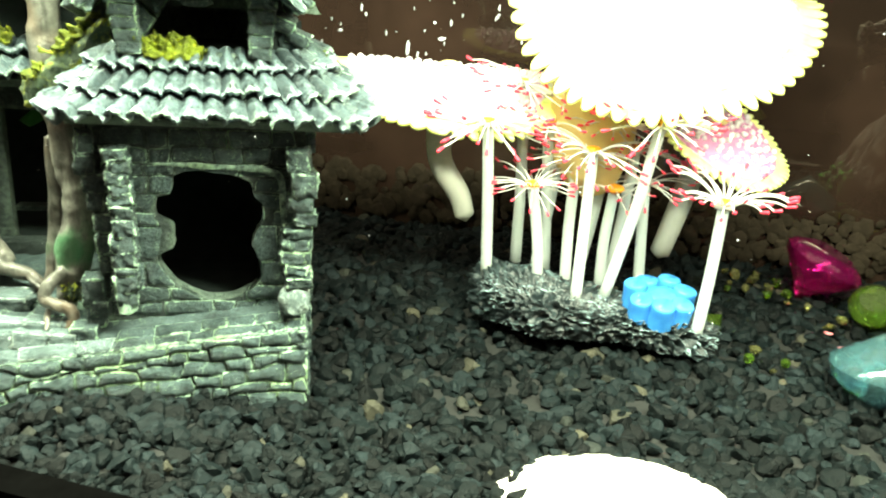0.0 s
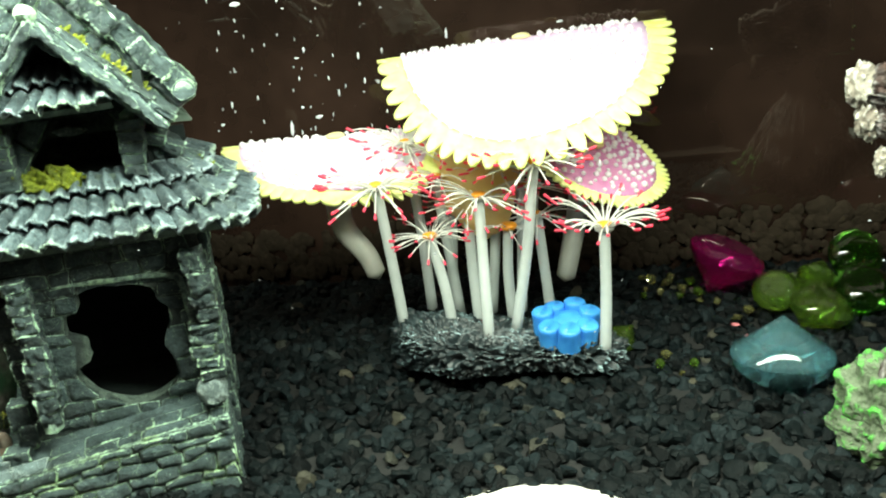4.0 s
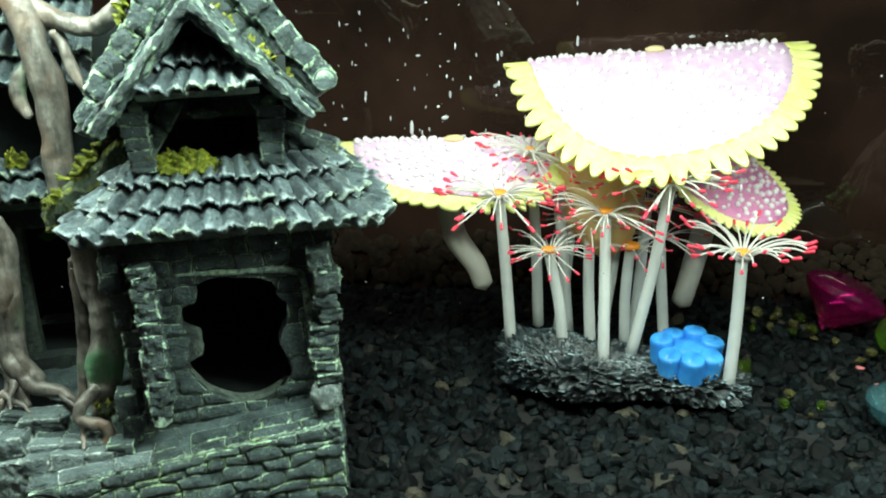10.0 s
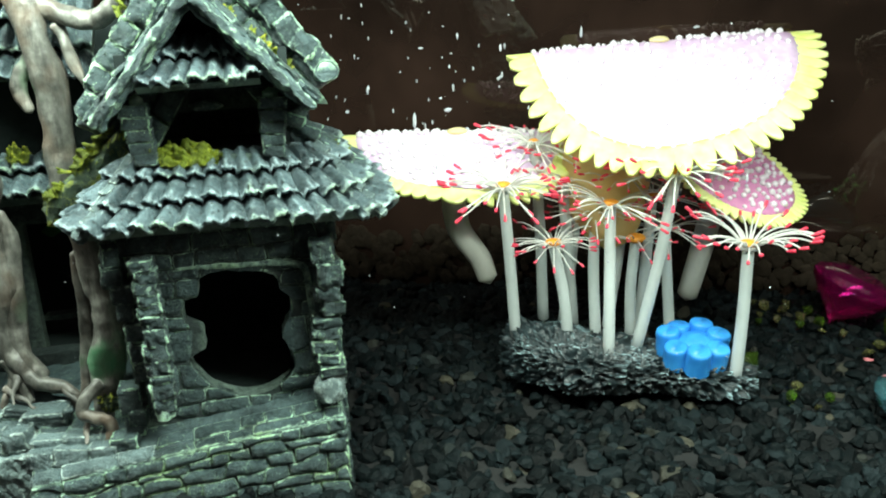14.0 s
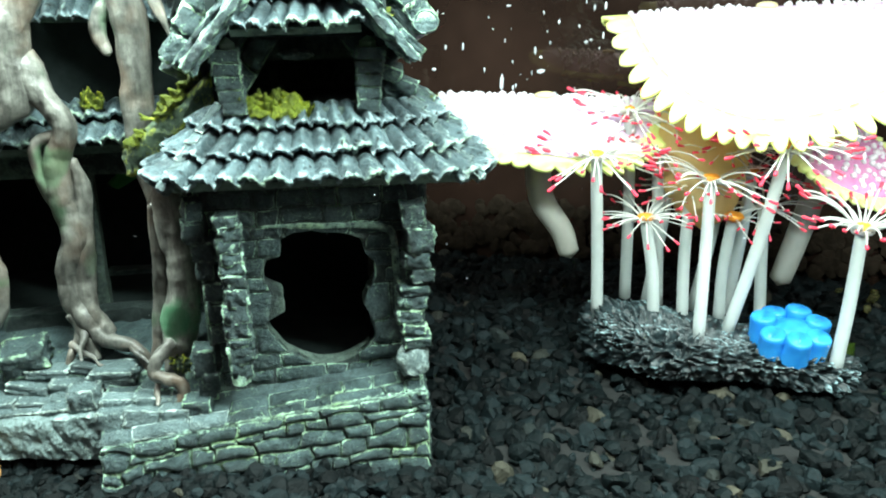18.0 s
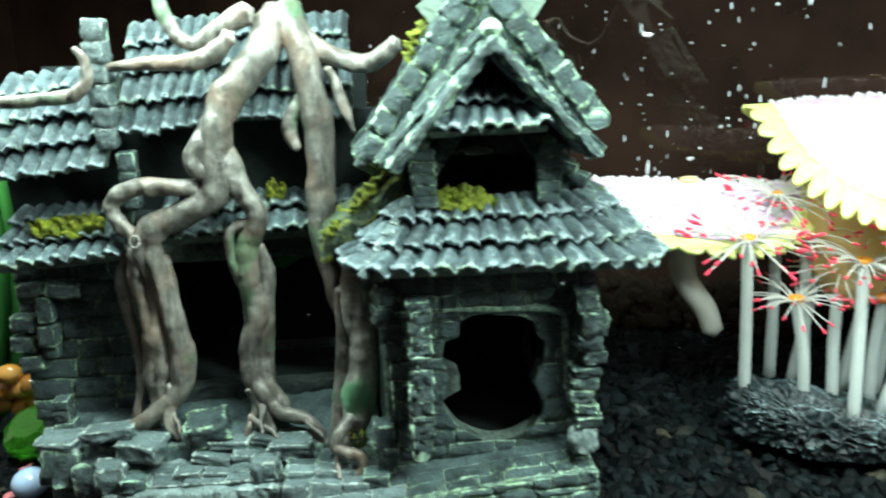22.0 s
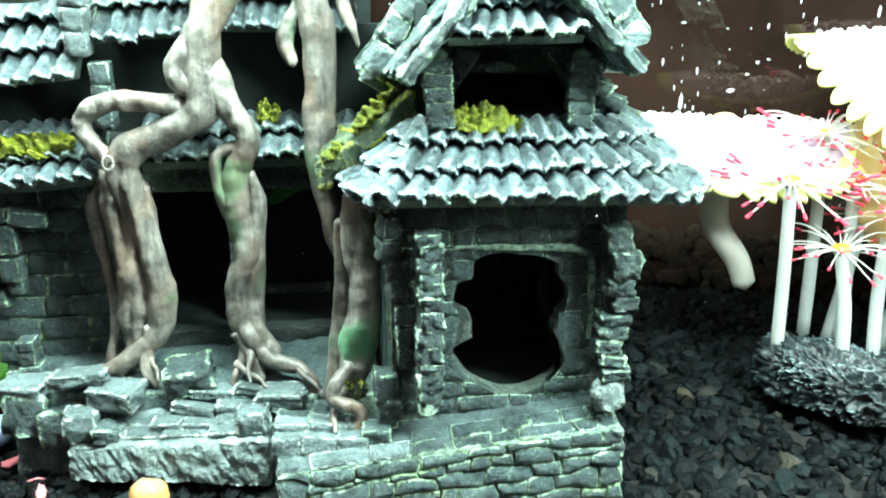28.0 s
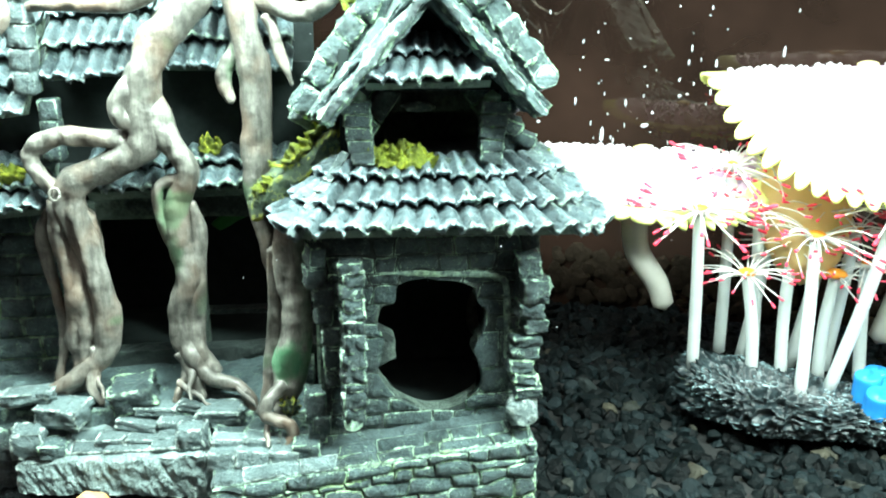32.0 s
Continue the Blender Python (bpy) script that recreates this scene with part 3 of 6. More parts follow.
def bed(x, y=0):
    """The height of the gravel, cm."""
    # heaped up a little along the temple's foot
    span = 1 / (1 + math.exp(-(x + 9.0) * 2)) / (1 + math.exp((x - 1.6) * 2))
    heaped = min(0.8, 0.2 + 0.09 * max(0.0, 1 - x)) * span * math.exp(-((y + 1.4) / 1.7) ** 2)
    return 0.045 * (x - 3) + 0.12 * noise.noise(Vector((x, y, 0)) * 0.25) + heaped


# ---- the tank: bed, panes, rim, hood ----
def sheet(name, corners, mat, thick, away, label, kind="structure", div=1):
    bm = bmesh.new()
    c = [Vector(p) for p in corners]
    off = Vector(away) * thick
    hexa(bm, [c[0], c[1], c[1] + off, c[0] + off, c[3], c[2], c[2] + off, c[3] + off], (div, 1, div), 0, 1)
    return tagged(part(name, bm, mat, None), label, name.split("_")[0], "", kind)


LEFT_END, RIGHT_END, TOP = -46, 58, 33
FAR = FRONT - 75  # the unseen dark wall added behind the camera
bm = bmesh.new()
na, nd = 60, 26
grid = [[None] * (nd + 1) for _ in range(na + 1)]
for i in range(na + 1):
    for j in range(nd + 1):
        p = tank(LEFT_END + (RIGHT_END - LEFT_END) * i / na, FRONT + (BACK - FRONT) * j / nd, 0)
        grid[i][j] = bm.verts.new((p.x, p.y, bed(p.x, p.y) - 0.35))
for i in range(na):
    for j in range(nd):
        bm.faces.new((grid[i][j], grid[i + 1][j], grid[i + 1][j + 1], grid[i][j + 1]))
tagged(part("ground", bm, BED), "dark bed under the black gravel", "ground", "", "structure")
sheet("wall_back", [tank(LEFT_END, BACK, -4), tank(RIGHT_END, BACK, -4), tank(RIGHT_END, BACK, TOP), tank(LEFT_END, BACK, TOP)], PANE, 0.6, BK, "dark brown glossy back pane of the fish tank")
sheet("wall_left", [tank(LEFT_END, FRONT, -4), tank(LEFT_END, BACK, -4), tank(LEFT_END, BACK, TOP), tank(LEFT_END, FRONT, TOP)], PANE, 0.6, -AX, "dark side pane of the fish tank")
sheet("wall_right", [tank(RIGHT_END, FRONT, -4), tank(RIGHT_END, BACK, -4), tank(RIGHT_END, BACK, TOP), tank(RIGHT_END, FRONT, TOP)], PANE, 0.6, AX, "dark side pane of the fish tank")
sheet("ceiling", [tank(LEFT_END, FRONT, TOP), tank(RIGHT_END, FRONT, TOP), tank(RIGHT_END, FRONT + 9, TOP), tank(LEFT_END, FRONT + 9, TOP)], BLACK, 0.8, (0, 0, 1), "black plastic lamp hood along the tank's front edge")
sheet("hood_front", [tank(LEFT_END, FRONT - 0.2, 24.6), tank(RIGHT_END, FRONT - 0.2, 24.6), tank(RIGHT_END, FRONT - 0.2, TOP), tank(LEFT_END, FRONT - 0.2, TOP)], BLACK, 0.5, -BK, "black front lip of the tank's hood")
# unseen wall and floor, added so the back pane mirrors only darkness
sheet("wall_room", [tank(-170, FAR, -30), tank(180, FAR, -30), tank(180, FAR, 70), tank(-170, FAR, 70)], ROOM, 2, -BK, "unseen dark wall added behind the camera to darken reflections")
sheet("floor_room", [tank(-170, FAR, -8), tank(180, FAR, -8), tank(180, FRONT - 0.3, -8), tank(-170, FRONT - 0.3, -8)], ROOM, 2, (0, 0, -1), "unseen dark floor added in front of the tank to darken reflections")
rim = thing("tank_rim", tank(6, FRONT - 0.6, -3.5), "black plastic rim along the foot of the front pane", "rim", "", "structure")
bm = bmesh.new()
c = [tank(LEFT_END, FRONT - 1.1, -4), tank(RIGHT_END, FRONT - 1.1, -4), tank(RIGHT_END, FRONT - 0.1, -4), tank(LEFT_END, FRONT - 0.1, -4)]
rise = [bed(p.x) for p in c]
hexa(bm, c + [p + Vector((0, 0, 4.3 + bed(p.x))) for p in c], (8, 1, 2), 0.02, 0.3)
part("rim_bar", bm, BLACK, rim)

# grey fleece that lies in front of the tank: a cushion with locks of pile
rug = thing("fleece_rug", tank(-10, FRONT - 8, -6), "fluffy grey fleece rug in front of the tank", "rug")
RUG = -0.7
bm = bmesh.new()
base = [[None] * 19 for _ in range(41)]
for i in range(41):
    for j in range(19):
        p = tank(-40 + 1.6 * i, FRONT - 1.2 - 0.9 * j, 0)
        base[i][j] = bm.verts.new((p.x, p.y, RUG + 0.1 * p.x + 0.3 * fbm(p, 0.35) - 0.12 * j))
for i in range(40):
    for j in range(18):
        bm.faces.new((base[i][j], base[i + 1][j], base[i + 1][j + 1], base[i][j + 1]))
part("backing", bm, FUR, rug, "", True)
verts, faces = [], []
r = random.Random(3)
for k in range(1500):
    p = tank(r.uniform(-26, 6), FRONT - 1.2 - r.uniform(0, 7), 0)
    z = RUG + 0.1 * p.x + 0.3 * fbm(p, 0.35) - 0.13 * (FRONT - 1.2 - p.dot(BK)) - 0.1
    drift = Vector((p.x * 0.25, p.y * 0.25, 0))
    turn = 5.0 * noise.noise(drift) + r.gauss(0, 0.35)
    way = Vector((math.cos(turn), math.sin(turn), r.uniform(0.3, 0.75)))
    tip = Vector((p.x, p.y, z)) + way * r.uniform(1.0, 1.8)
    spread = r.uniform(0.25, 0.45)
    for h in range(20):
        foot_at = Vector((p.x + r.gauss(0, spread), p.y + r.gauss(0, spread), z - 0.15))
        end = tip + Vector((r.gauss(0, 0.14), r.gauss(0, 0.14), r.gauss(0, 0.1)))
        lift = Vector((0, 0, r.uniform(0.15, 0.4)))
        w = r.uniform(0.04, 0.075)
        n0 = len(verts)
        for t, ww in ((0.0, 1.0), (0.4, 1.0), (0.75, 0.7)):
            c = foot_at * (1 - t) + end * t + lift * (4 * t * (1 - t))
            for q in range(3):
                a = q * 2.094 + h
                verts.append((c + Vector((math.cos(a) * way.y, -math.cos(a) * way.x, math.sin(a))) * w * ww) * CM)
        verts.append(end * CM)
        for lvl in (0, 3):
            for q in range(3):
                faces.append((n0 + lvl + q, n0 + lvl + (q + 1) % 3, n0 + lvl + 3 + (q + 1) % 3, n0 + lvl + 3 + q))
        for q in range(3):
            faces.append((n0 + 6 + q, n0 + 6 + (q + 1) % 3, n0 + 9))
o = ORIGIN[rug]
verts = [Vector(v) - o * CM for v in verts]
pile = new("pile", mesh_of("pile", verts, faces, FUR, True))
pile.parent = rug
tagged(pile, "", "", "", "stuff")


# ---- the ruined house ----
house = thing("ruined_temple_ornament", (-7, 3, -0.5), "grey resin ruined temple ornament with tiled roofs and tree roots", "aquarium ornament")


def tile_mesh(seed):
    """A barrel tile one wide and one long with its valleys, pitted, its lower end proud and ragged."""
    r = random.Random(seed)
    off = Vector((seed * 3.3, seed * 5.1, 0))
    bm = bmesh.new()
    nx, ny = 12, 8
    top, low = [], []
    ragged = [r.uniform(-0.035, 0.045) for _ in range(nx + 1)]
    for j in range(ny + 1):
        y = -j / ny
        rt, rl = [], []
        for i in range(nx + 1):
            x = -0.5 + i / nx
            z = 0.50 * (0.5 + 0.5 * math.cos(2 * math.pi * x)) ** 0.65 * (0.75 + 0.3 * math.sin(math.pi * min(-y, 0.97)) ** 0.7) + 0.45 * (-y) ** 1.5
            n = noise.noise(Vector((x * 3.2, y * 3.2, 0)) + off)
            z += 0.10 * n + 0.05 * noise.noise(Vector((x * 8, y * 8, 3)) + off)
            if n > 0.22 and j > 2:
                z -= 0.9 * (n - 0.22)
            yy = y * (1 + ragged[i] * (j / ny) ** 3) - 0.02 * math.cos(2 * math.pi * x) * (j / ny) ** 3
            rt.append(bm.verts.new((x * 1.04, yy, z)))
            rl.append(bm.verts.new((x * 1.04, yy + 0.04, z - 0.34)))
        top.append(rt)
        low.append(rl)
    for g in (top, low):
        for j in range(ny):
            for i in range(nx):
                bm.faces.new((g[j][i], g[j][i + 1], g[j + 1][i + 1], g[j + 1][i]))
    for j in (0, ny):
        for i in range(nx):
            bm.faces.new((top[j][i], top[j][i + 1], low[j][i + 1], low[j][i]))
    for i in (0, nx):
        for j in range(ny):
            bm.faces.new((top[j][i], top[j + 1][i], low[j + 1][i], low[j][i]))
    bmesh.ops.recalc_face_normals(bm, faces=bm.faces)
    me = bpy.data.meshes.new("roof_tile")
    bm.to_mesh(me)
    bm.free()
    me.materials.append(TILE)
    me.polygons.foreach_set("use_smooth", [True] * len(me.polygons))
    return me


TILES = [tile_mesh(s) for s in range(10)]


def roof(name, a, b, c, d, rows, cols, label="", thick=0.45, drop=0.0, skip=None):
    """A sloping roof: lower left, lower right, upper right, upper left. Its tiles are pieces of the deck."""
    cols = round(cols * 0.88)
    a, b, c, d = (Vector(p) for p in (a, b, c, d))
    nrm = (b - a).cross(d - a).normalized()
    bm = bmesh.new()
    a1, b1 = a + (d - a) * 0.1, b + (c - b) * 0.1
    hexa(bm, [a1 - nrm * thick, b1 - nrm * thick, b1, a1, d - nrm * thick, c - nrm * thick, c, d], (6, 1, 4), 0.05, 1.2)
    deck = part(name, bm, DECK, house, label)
    for i in range(rows):
        lo, hi = i / rows, (i + 1) / rows
        for j in range(cols):
            if skip and skip(i, j):
                continue
            u = (j + 0.5) / cols
            top = (a + (d - a) * hi) * (1 - u) + (b + (c - b) * hi) * u
            bot = (a + (d - a) * lo) * (1 - u) + (b + (c - b) * lo) * u
            span = ((b + (c - b) * lo) - (a + (d - a) * lo)).length / cols
            up = (top - bot).normalized()
            ex = up.cross(nrm).normalized()
            at = top + up * 0.06 + nrm * (-0.06 + rnd.uniform(-0.03, 0.03))
            ln = (top - bot).length * 1.08 * rnd.uniform(0.94, 1.06) + (drop if i == 0 else 0)
            tilt = pose(0, 0, 0, -9 + rnd.gauss(0, 2), rnd.gauss(0, 2), rnd.gauss(0, 2))
            piece("roof_tile", rnd.choice(TILES), deck, frame_of(at, ex, up, nrm) @ tilt @ Matrix.Diagonal((span * 1.03, ln, span * 1.05, 1)))
    return deck


# the tower's body: a stone wall broken open round a dark room
REACH = ((0, 1.24), (9, 1.3), (14, 1.48), (21, 1.7), (37, 1.94), (47, 1.92), (52, 1.98), (58, 2.26), (89, 2.22), (112, 2.48), (123, 2.48), (130, 2.15), (134, 2.08), (143, 2.3), (153, 2.2), (162, 2.05), (166, 1.5), (172, 1.43), (192, 1.37), (196, 1.45), (198, 2.05), (209, 2.18), (243, 2.28), (275, 2.34), (300, 2.25), (317, 2.08), (328, 1.78), (334, 1.5), (345, 1.2), (355, 1.2), (360, 1.24))


def opening(ang):
    """The broken window's reach from its middle at an angle: two stones jut into it."""
    deg = math.degrees(ang) % 360
    return float(np.interp(deg, [k[0] for k in REACH], [k[1] for k in REACH])) + 0.06 * noise.noise(Vector((math.cos(ang) * 3, math.sin(ang) * 3, 4)))


HOLE = Vector((-1.7, 0, 5.2))


def round_hole(x, z):
    """Moves a place inside the opening out to its edge."""
    dx, dz = x - 5.2 - HOLE.x, z - HOLE.z
    far, reach = math.hypot(dx, dz), opening(math.atan2(dz, dx))
    if far >= reach or far < 1e-6:
        return x, z, 0
    return HOLE.x + 5.2 + dx * reach / far, HOLE.z + dz * reach / far, 1


bm = bmesh.new()
rings = []
x0, x1, z0, z1 = -5.5, 1.25, 2.2, 9.3
for y in (0.84, 1.5):
    for i in range(5):
        ring = []
        for k in range(192):
            ang = 2 * math.pi * k / 192
            c, s = math.cos(ang), math.sin(ang)
            edge = min((x1 - HOLE.x) / c if c > 1e-6 else (x0 - HOLE.x) / c if c < -1e-6 else 99, (z1 - HOLE.z) / s if s > 1e-6 else (z0 - HOLE.z) / s if s < -1e-6 else 99)
            near = min(opening(ang), edge - 0.05)
            rad = near + (edge - near) * i / 4
            ring.append(bm.verts.new((HOLE.x + c * rad, y + 0.05 * fbm((c * rad, 0, s * rad), 1.6), HOLE.z + s * rad)))
        rings.append(ring)
for a, c in [(rings[i], rings[i + 1]) for i in (0, 1, 2, 3, 5, 6, 7, 8)] + [(rings[0], rings[5]), (rings[4], rings[9])]:
    for k in range(192):
        bm.faces.new((a[k], a[(k + 1) % 192], c[(k + 1) % 192], c[k]))
bmesh.ops.recalc_face_normals(bm, faces=bm.faces)
core = part("tower_wall", bm, DECK, house, "dark stone wall with a big broken window")
rubble(core, (-5.2, 0.84, 0), (1, 0, 0), (0, 0, 1), (0, -1, 0), 6.1, [2.35, 2.85, 3.4, 4.35, 5.6, 6.1, 6.7, 7.3, 7.75, 8.3, 8.9], 1.15, clip=round_hole, proud=0.1, seed=2)
part("window_moulding", tube(bmesh.new(), [(-3.6, 0.82, 7.75, 0.05), (-2.4, 0.76, 7.7, 0.09), (-0.4, 0.74, 7.62, 0.10), (0.2, 0.74, 7.5, 0.11), (0.45, 0.74, 7.2, 0.11), (0.52, 0.74, 6.0, 0.10), (0.54, 0.74, 4.7, 0.08)], 8, 6, 0.35, 2.0), STONE, house, "worn moulding round the window")
side = part("tower_side_wall", box(0.75, 1.3, 1.3, 6.0, 0.0, 9.3, (2, 5, 8), 0.06, seed=5), DECK, house)
part("tower_side_wall", box(-5.6, -5.0, 1.3, 6.0, 0.0, 9.3, (2, 5, 8), 0.06, seed=6), STONE, house)
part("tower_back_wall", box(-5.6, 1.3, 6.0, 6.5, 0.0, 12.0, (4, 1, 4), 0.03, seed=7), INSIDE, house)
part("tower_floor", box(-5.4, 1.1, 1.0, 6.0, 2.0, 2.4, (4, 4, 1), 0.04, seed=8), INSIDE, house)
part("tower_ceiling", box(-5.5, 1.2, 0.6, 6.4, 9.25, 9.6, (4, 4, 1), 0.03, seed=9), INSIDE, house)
courses(side, (1.35, 1.0), (1.35, 5.9), [0.4, 1.1, 1.8, 2.5, 3.2, 3.9, 4.6, 5.3, 6.0, 6.7, 7.4, 8.1, 8.8], 1.2, 0.3)

# the right corner: stacked stones, the lowest a big rounded block
for x, z, w, h, d in ((1.0, 8.1, 0.75, 0.7, 0.9), (1.15, 7.35, 0.85, 0.8, 1.0), (1.05, 6.65, 0.8, 0.5, 0.9), (1.2, 6.2, 0.7, 0.45, 0.8), (0.95, 5.7, 0.9, 0.35, 0.7),
                      (0.9, 5.3, 0.9, 0.4, 0.7), (0.8, 4.85, 0.8, 0.45, 0.7), (0.9, 4.45, 0.75, 0.35, 0.9), (1.0, 4.1, 0.9, 0.4, 1.0)):
    brick(core, (x, 0.15 - 0.08 * (8 - z), z), (1, 0, 0), (0, 0, 1), (w, d, h), wob=5)
bm = bmesh.new()
blob(bm, (0.85, -0.35, 3.35), (0.55, 0.45, 0.62), 0.18, 1.0, 3, 2)
part("corner_boulder", bm, PALE, house)
# the free post of the broken corner, and its stub
post = part("corner_post", tube(bmesh.new(), [(-4.5, -0.1, 3.0, 0.3), (-4.5, -0.1, 5.5, 0.27), (-4.5, -0.1, 8.2, 0.28)], 12, 12, 0.5, 2.2), STONE, house)
z = 3.3
while z < 8.4:
    h = rnd.uniform(0.3, 0.6)
    brick(post, (-4.48 + rnd.uniform(-0.06, 0.06), -0.1, z + h / 2), (1, 0, 0), (0, 0, 1), (rnd.uniform(0.6, 0.78), 0.68, h * 1.2), wob=4.6)
    z += h
for x, z, w, h in ((-5.7, 3.35, 0.7, 1.0), (-5.65, 2.5, 0.6, 0.8)):
    brick(core, (x, 0.9, z), (1, 0, 0), (0, 0, 1), (w, 0.8, h))
for x, z, w in ((-5.55, 8.5, 0.5), (-5.6, 7.8, 0.6), (-5.3, 7.2, 0.7), (-5.35, 6.6, 0.5), (-5.1, 5.9, 0.6), (-5.15, 5.2, 0.5), (-5.1, 4.5, 0.5)):
    brick(core, (x, 0.55, z), (1, 0, 0), (0, 0, 1), (w, 0.7, 0.62), wob=5)

# the tower's foot: courses of rough bricks that lean in
foot = part("tower_foot", hexa(bmesh.new(), [(-9.0, -0.68, -1.6), (1.28, -1.28, -1.6), (1.28, 6, -1.6), (-9.0, 4.0, -1.6), (-8.95, -0.06, 0.95), (1.25, -0.68, 2.27), (1.25, 6, 2.5), (-8.9, 4.0, 1.2)], (8, 4, 4), 0.03), DECK, house)
rubble(foot, (-9.0, -0.76, -1.62), (1, -0.06, 0.13), (0, 0.24, 1), (0, -1, 0.24), 10.35, [0.0, 0.62, 1.15, 1.62, 2.06, 2.44, 2.76], 1.0, proud=0.15, spread=0.3, seed=5)
ledge = part("foot_ledge", hexa(bmesh.new(), [(-9.0, 0.0, 0.5), (1.24, -0.64, 1.9), (1.24, 1.0, 2.0), (-9.0, 1.0, 0.8), (-9.0, -0.14, 1.10), (1.24, -0.76, 2.44), (1.24, 0.95, 2.86), (-9.0, 0.85, 1.75)], (64, 12, 3), 0.06, 1.6), STONE, house, "worn sloping ledge under the window", True)
rubble(foot, (1.32, -0.95, -0.5), (0, 1, 0), (-0.03, 0, 1), (1, 0, 0), 6.6, [0.0, 0.7, 1.3, 1.9, 2.5, 2.95], 1.2, seed=6)
rubble(ledge, (-5.0, -0.36, 1.66), (1, -0.06, 0.13), (0, 1, 0.36), (0, -0.36, 1), 6.2, [0.0, 0.42, 0.95], 1.25, proud=0.09, spread=0.12, seed=9)
rubble(ledge, (-9.0, -0.12, 1.13), (1, -0.06, 0.13), (0, 1, 0.55), (0, -0.55, 1), 4.0, [0.0, 0.55], 1.5, PALE, proud=0.09, spread=0.05, seed=14)
# a broken course along the back of the ledge
courses(foot, (-9.15, 0.65), (-6.2, 0.55), [1.35, 2.0], 0.95, 0.7, PALE, wob=4)
courses(foot, (-9.1, 1.25), (-6.4, 1.1), [1.75, 2.2], 1.2, 0.7, PALE, wob=4)
for x, y, z, w, d, h, mt in ((-6.0, 0.5, 2.0, 0.9, 0.7, 0.5, STONE), (-8.6, 1.7, 1.5, 1.1, 1.0, 1.0, STONE), (-7.4, 1.9, 1.7, 1.2, 1.0, 0.9, STONE), (-5.5, 0.75, 2.75, 0.6, 0.6, 0.6, STONE)):
    brick(foot, (x, y, z), (1, -0.15, 0), (0, 0, 1), (w, d, h), mt, wob=3)

# the skirt roof of the tower
skirt = roof("tower_roof", (-6.15, -0.55, 9.25), (3.0, -0.6, 9.15), (1.1, 1.3, 11.35), (-4.5, 1.3, 11.25), 3, 15, "three rows of grey barrel tiles with broken edges")
roof("tower_roof_side", (-6.9, 4.4, 9.05), (-6.2, -0.5, 9.2), (-4.5, 1.3, 11.25), (-5.0, 4.4, 11.25), 3, 7)
roof("tower_roof_side", (3.05, -0.55, 9.15), (3.2, 5.4, 9.15), (1.3, 5.4, 11.35), (1.1, 1.3, 11.35), 3, 8)
for a, b in (((2.95, -0.5, 9.3), (1.1, 1.25, 11.45)), ((-6.1, -0.45, 9.35), (-4.5, 1.25, 11.4))):
    a, b = Vector(a), Vector(b)
    for k in range(6):
        brick(skirt, a + (b - a) * (k + 0.4) / 6, b - a, (0, -0.6, 1), (0.6, 0.34, 0.26), PALE, "hip_stone", 8)
# slanting stone copings beside the upper room
for a, b, mossy in (((-7.6, 2.3, 9.9), (-4.7, 2.0, 12.4), True), ((2.75, 2.2, 10.1), (0.3, 2.0, 12.5), False)):
    a, b = Vector(a), Vector(b)
    w = part("coping", hexa(bmesh.new(), [a + Vector((0.1, -0.5, -0.75)), b + Vector((0, -0.5, -1.0)), b + Vector((0, 2.5, -1.0)), a + Vector((0.1, 2.5, -0.75)),
                                          a + Vector((0, -0.5, 0)), b + Vector((0, -0.5, 0)), b + Vector((0, 2.5, 0)), a + Vector((0, 2.5, 0))], (28, 12, 6), 0.2, 2.2), MOSSY if mossy else STONE, house, "", True)
    for k in range(5):
        if not mossy:
            brick(w, a + (b - a) * (k + 0.5) / 5 + Vector((0, -0.45, 0.02)), b - a, (0, -0.3, 1), (0.78, 0.7, 0.42), STONE, "coping_stone", 7)

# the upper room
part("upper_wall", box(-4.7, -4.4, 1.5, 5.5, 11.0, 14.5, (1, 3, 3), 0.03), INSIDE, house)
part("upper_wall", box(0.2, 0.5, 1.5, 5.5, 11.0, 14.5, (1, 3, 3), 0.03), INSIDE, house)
# the dark deck resin here stands in for the upper room's shade
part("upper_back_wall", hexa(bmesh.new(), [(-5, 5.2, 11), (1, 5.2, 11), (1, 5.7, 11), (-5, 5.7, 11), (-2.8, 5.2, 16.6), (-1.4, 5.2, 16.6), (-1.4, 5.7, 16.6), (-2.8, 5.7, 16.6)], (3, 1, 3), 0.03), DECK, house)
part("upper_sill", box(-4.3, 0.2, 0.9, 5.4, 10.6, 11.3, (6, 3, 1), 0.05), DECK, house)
for x, lean in ((-4.15, 0.1), (-0.15, -0.05)):
    p = part("upper_post", tube(bmesh.new(), [(x, 1.0, 11.1, 0.25), (x, 0.9, 13.2, 0.25)], 6, 3, 0.3, 2), STONE, house)
    for k in range(5):
        brick(p, (x - lean * (k - 2) * 0.5, 0.85, 11.35 + 0.38 * k), (1, 0, 0), (0, 0, 1), (0.68 + 0.05 * k, 0.6, 0.37), wob=3)


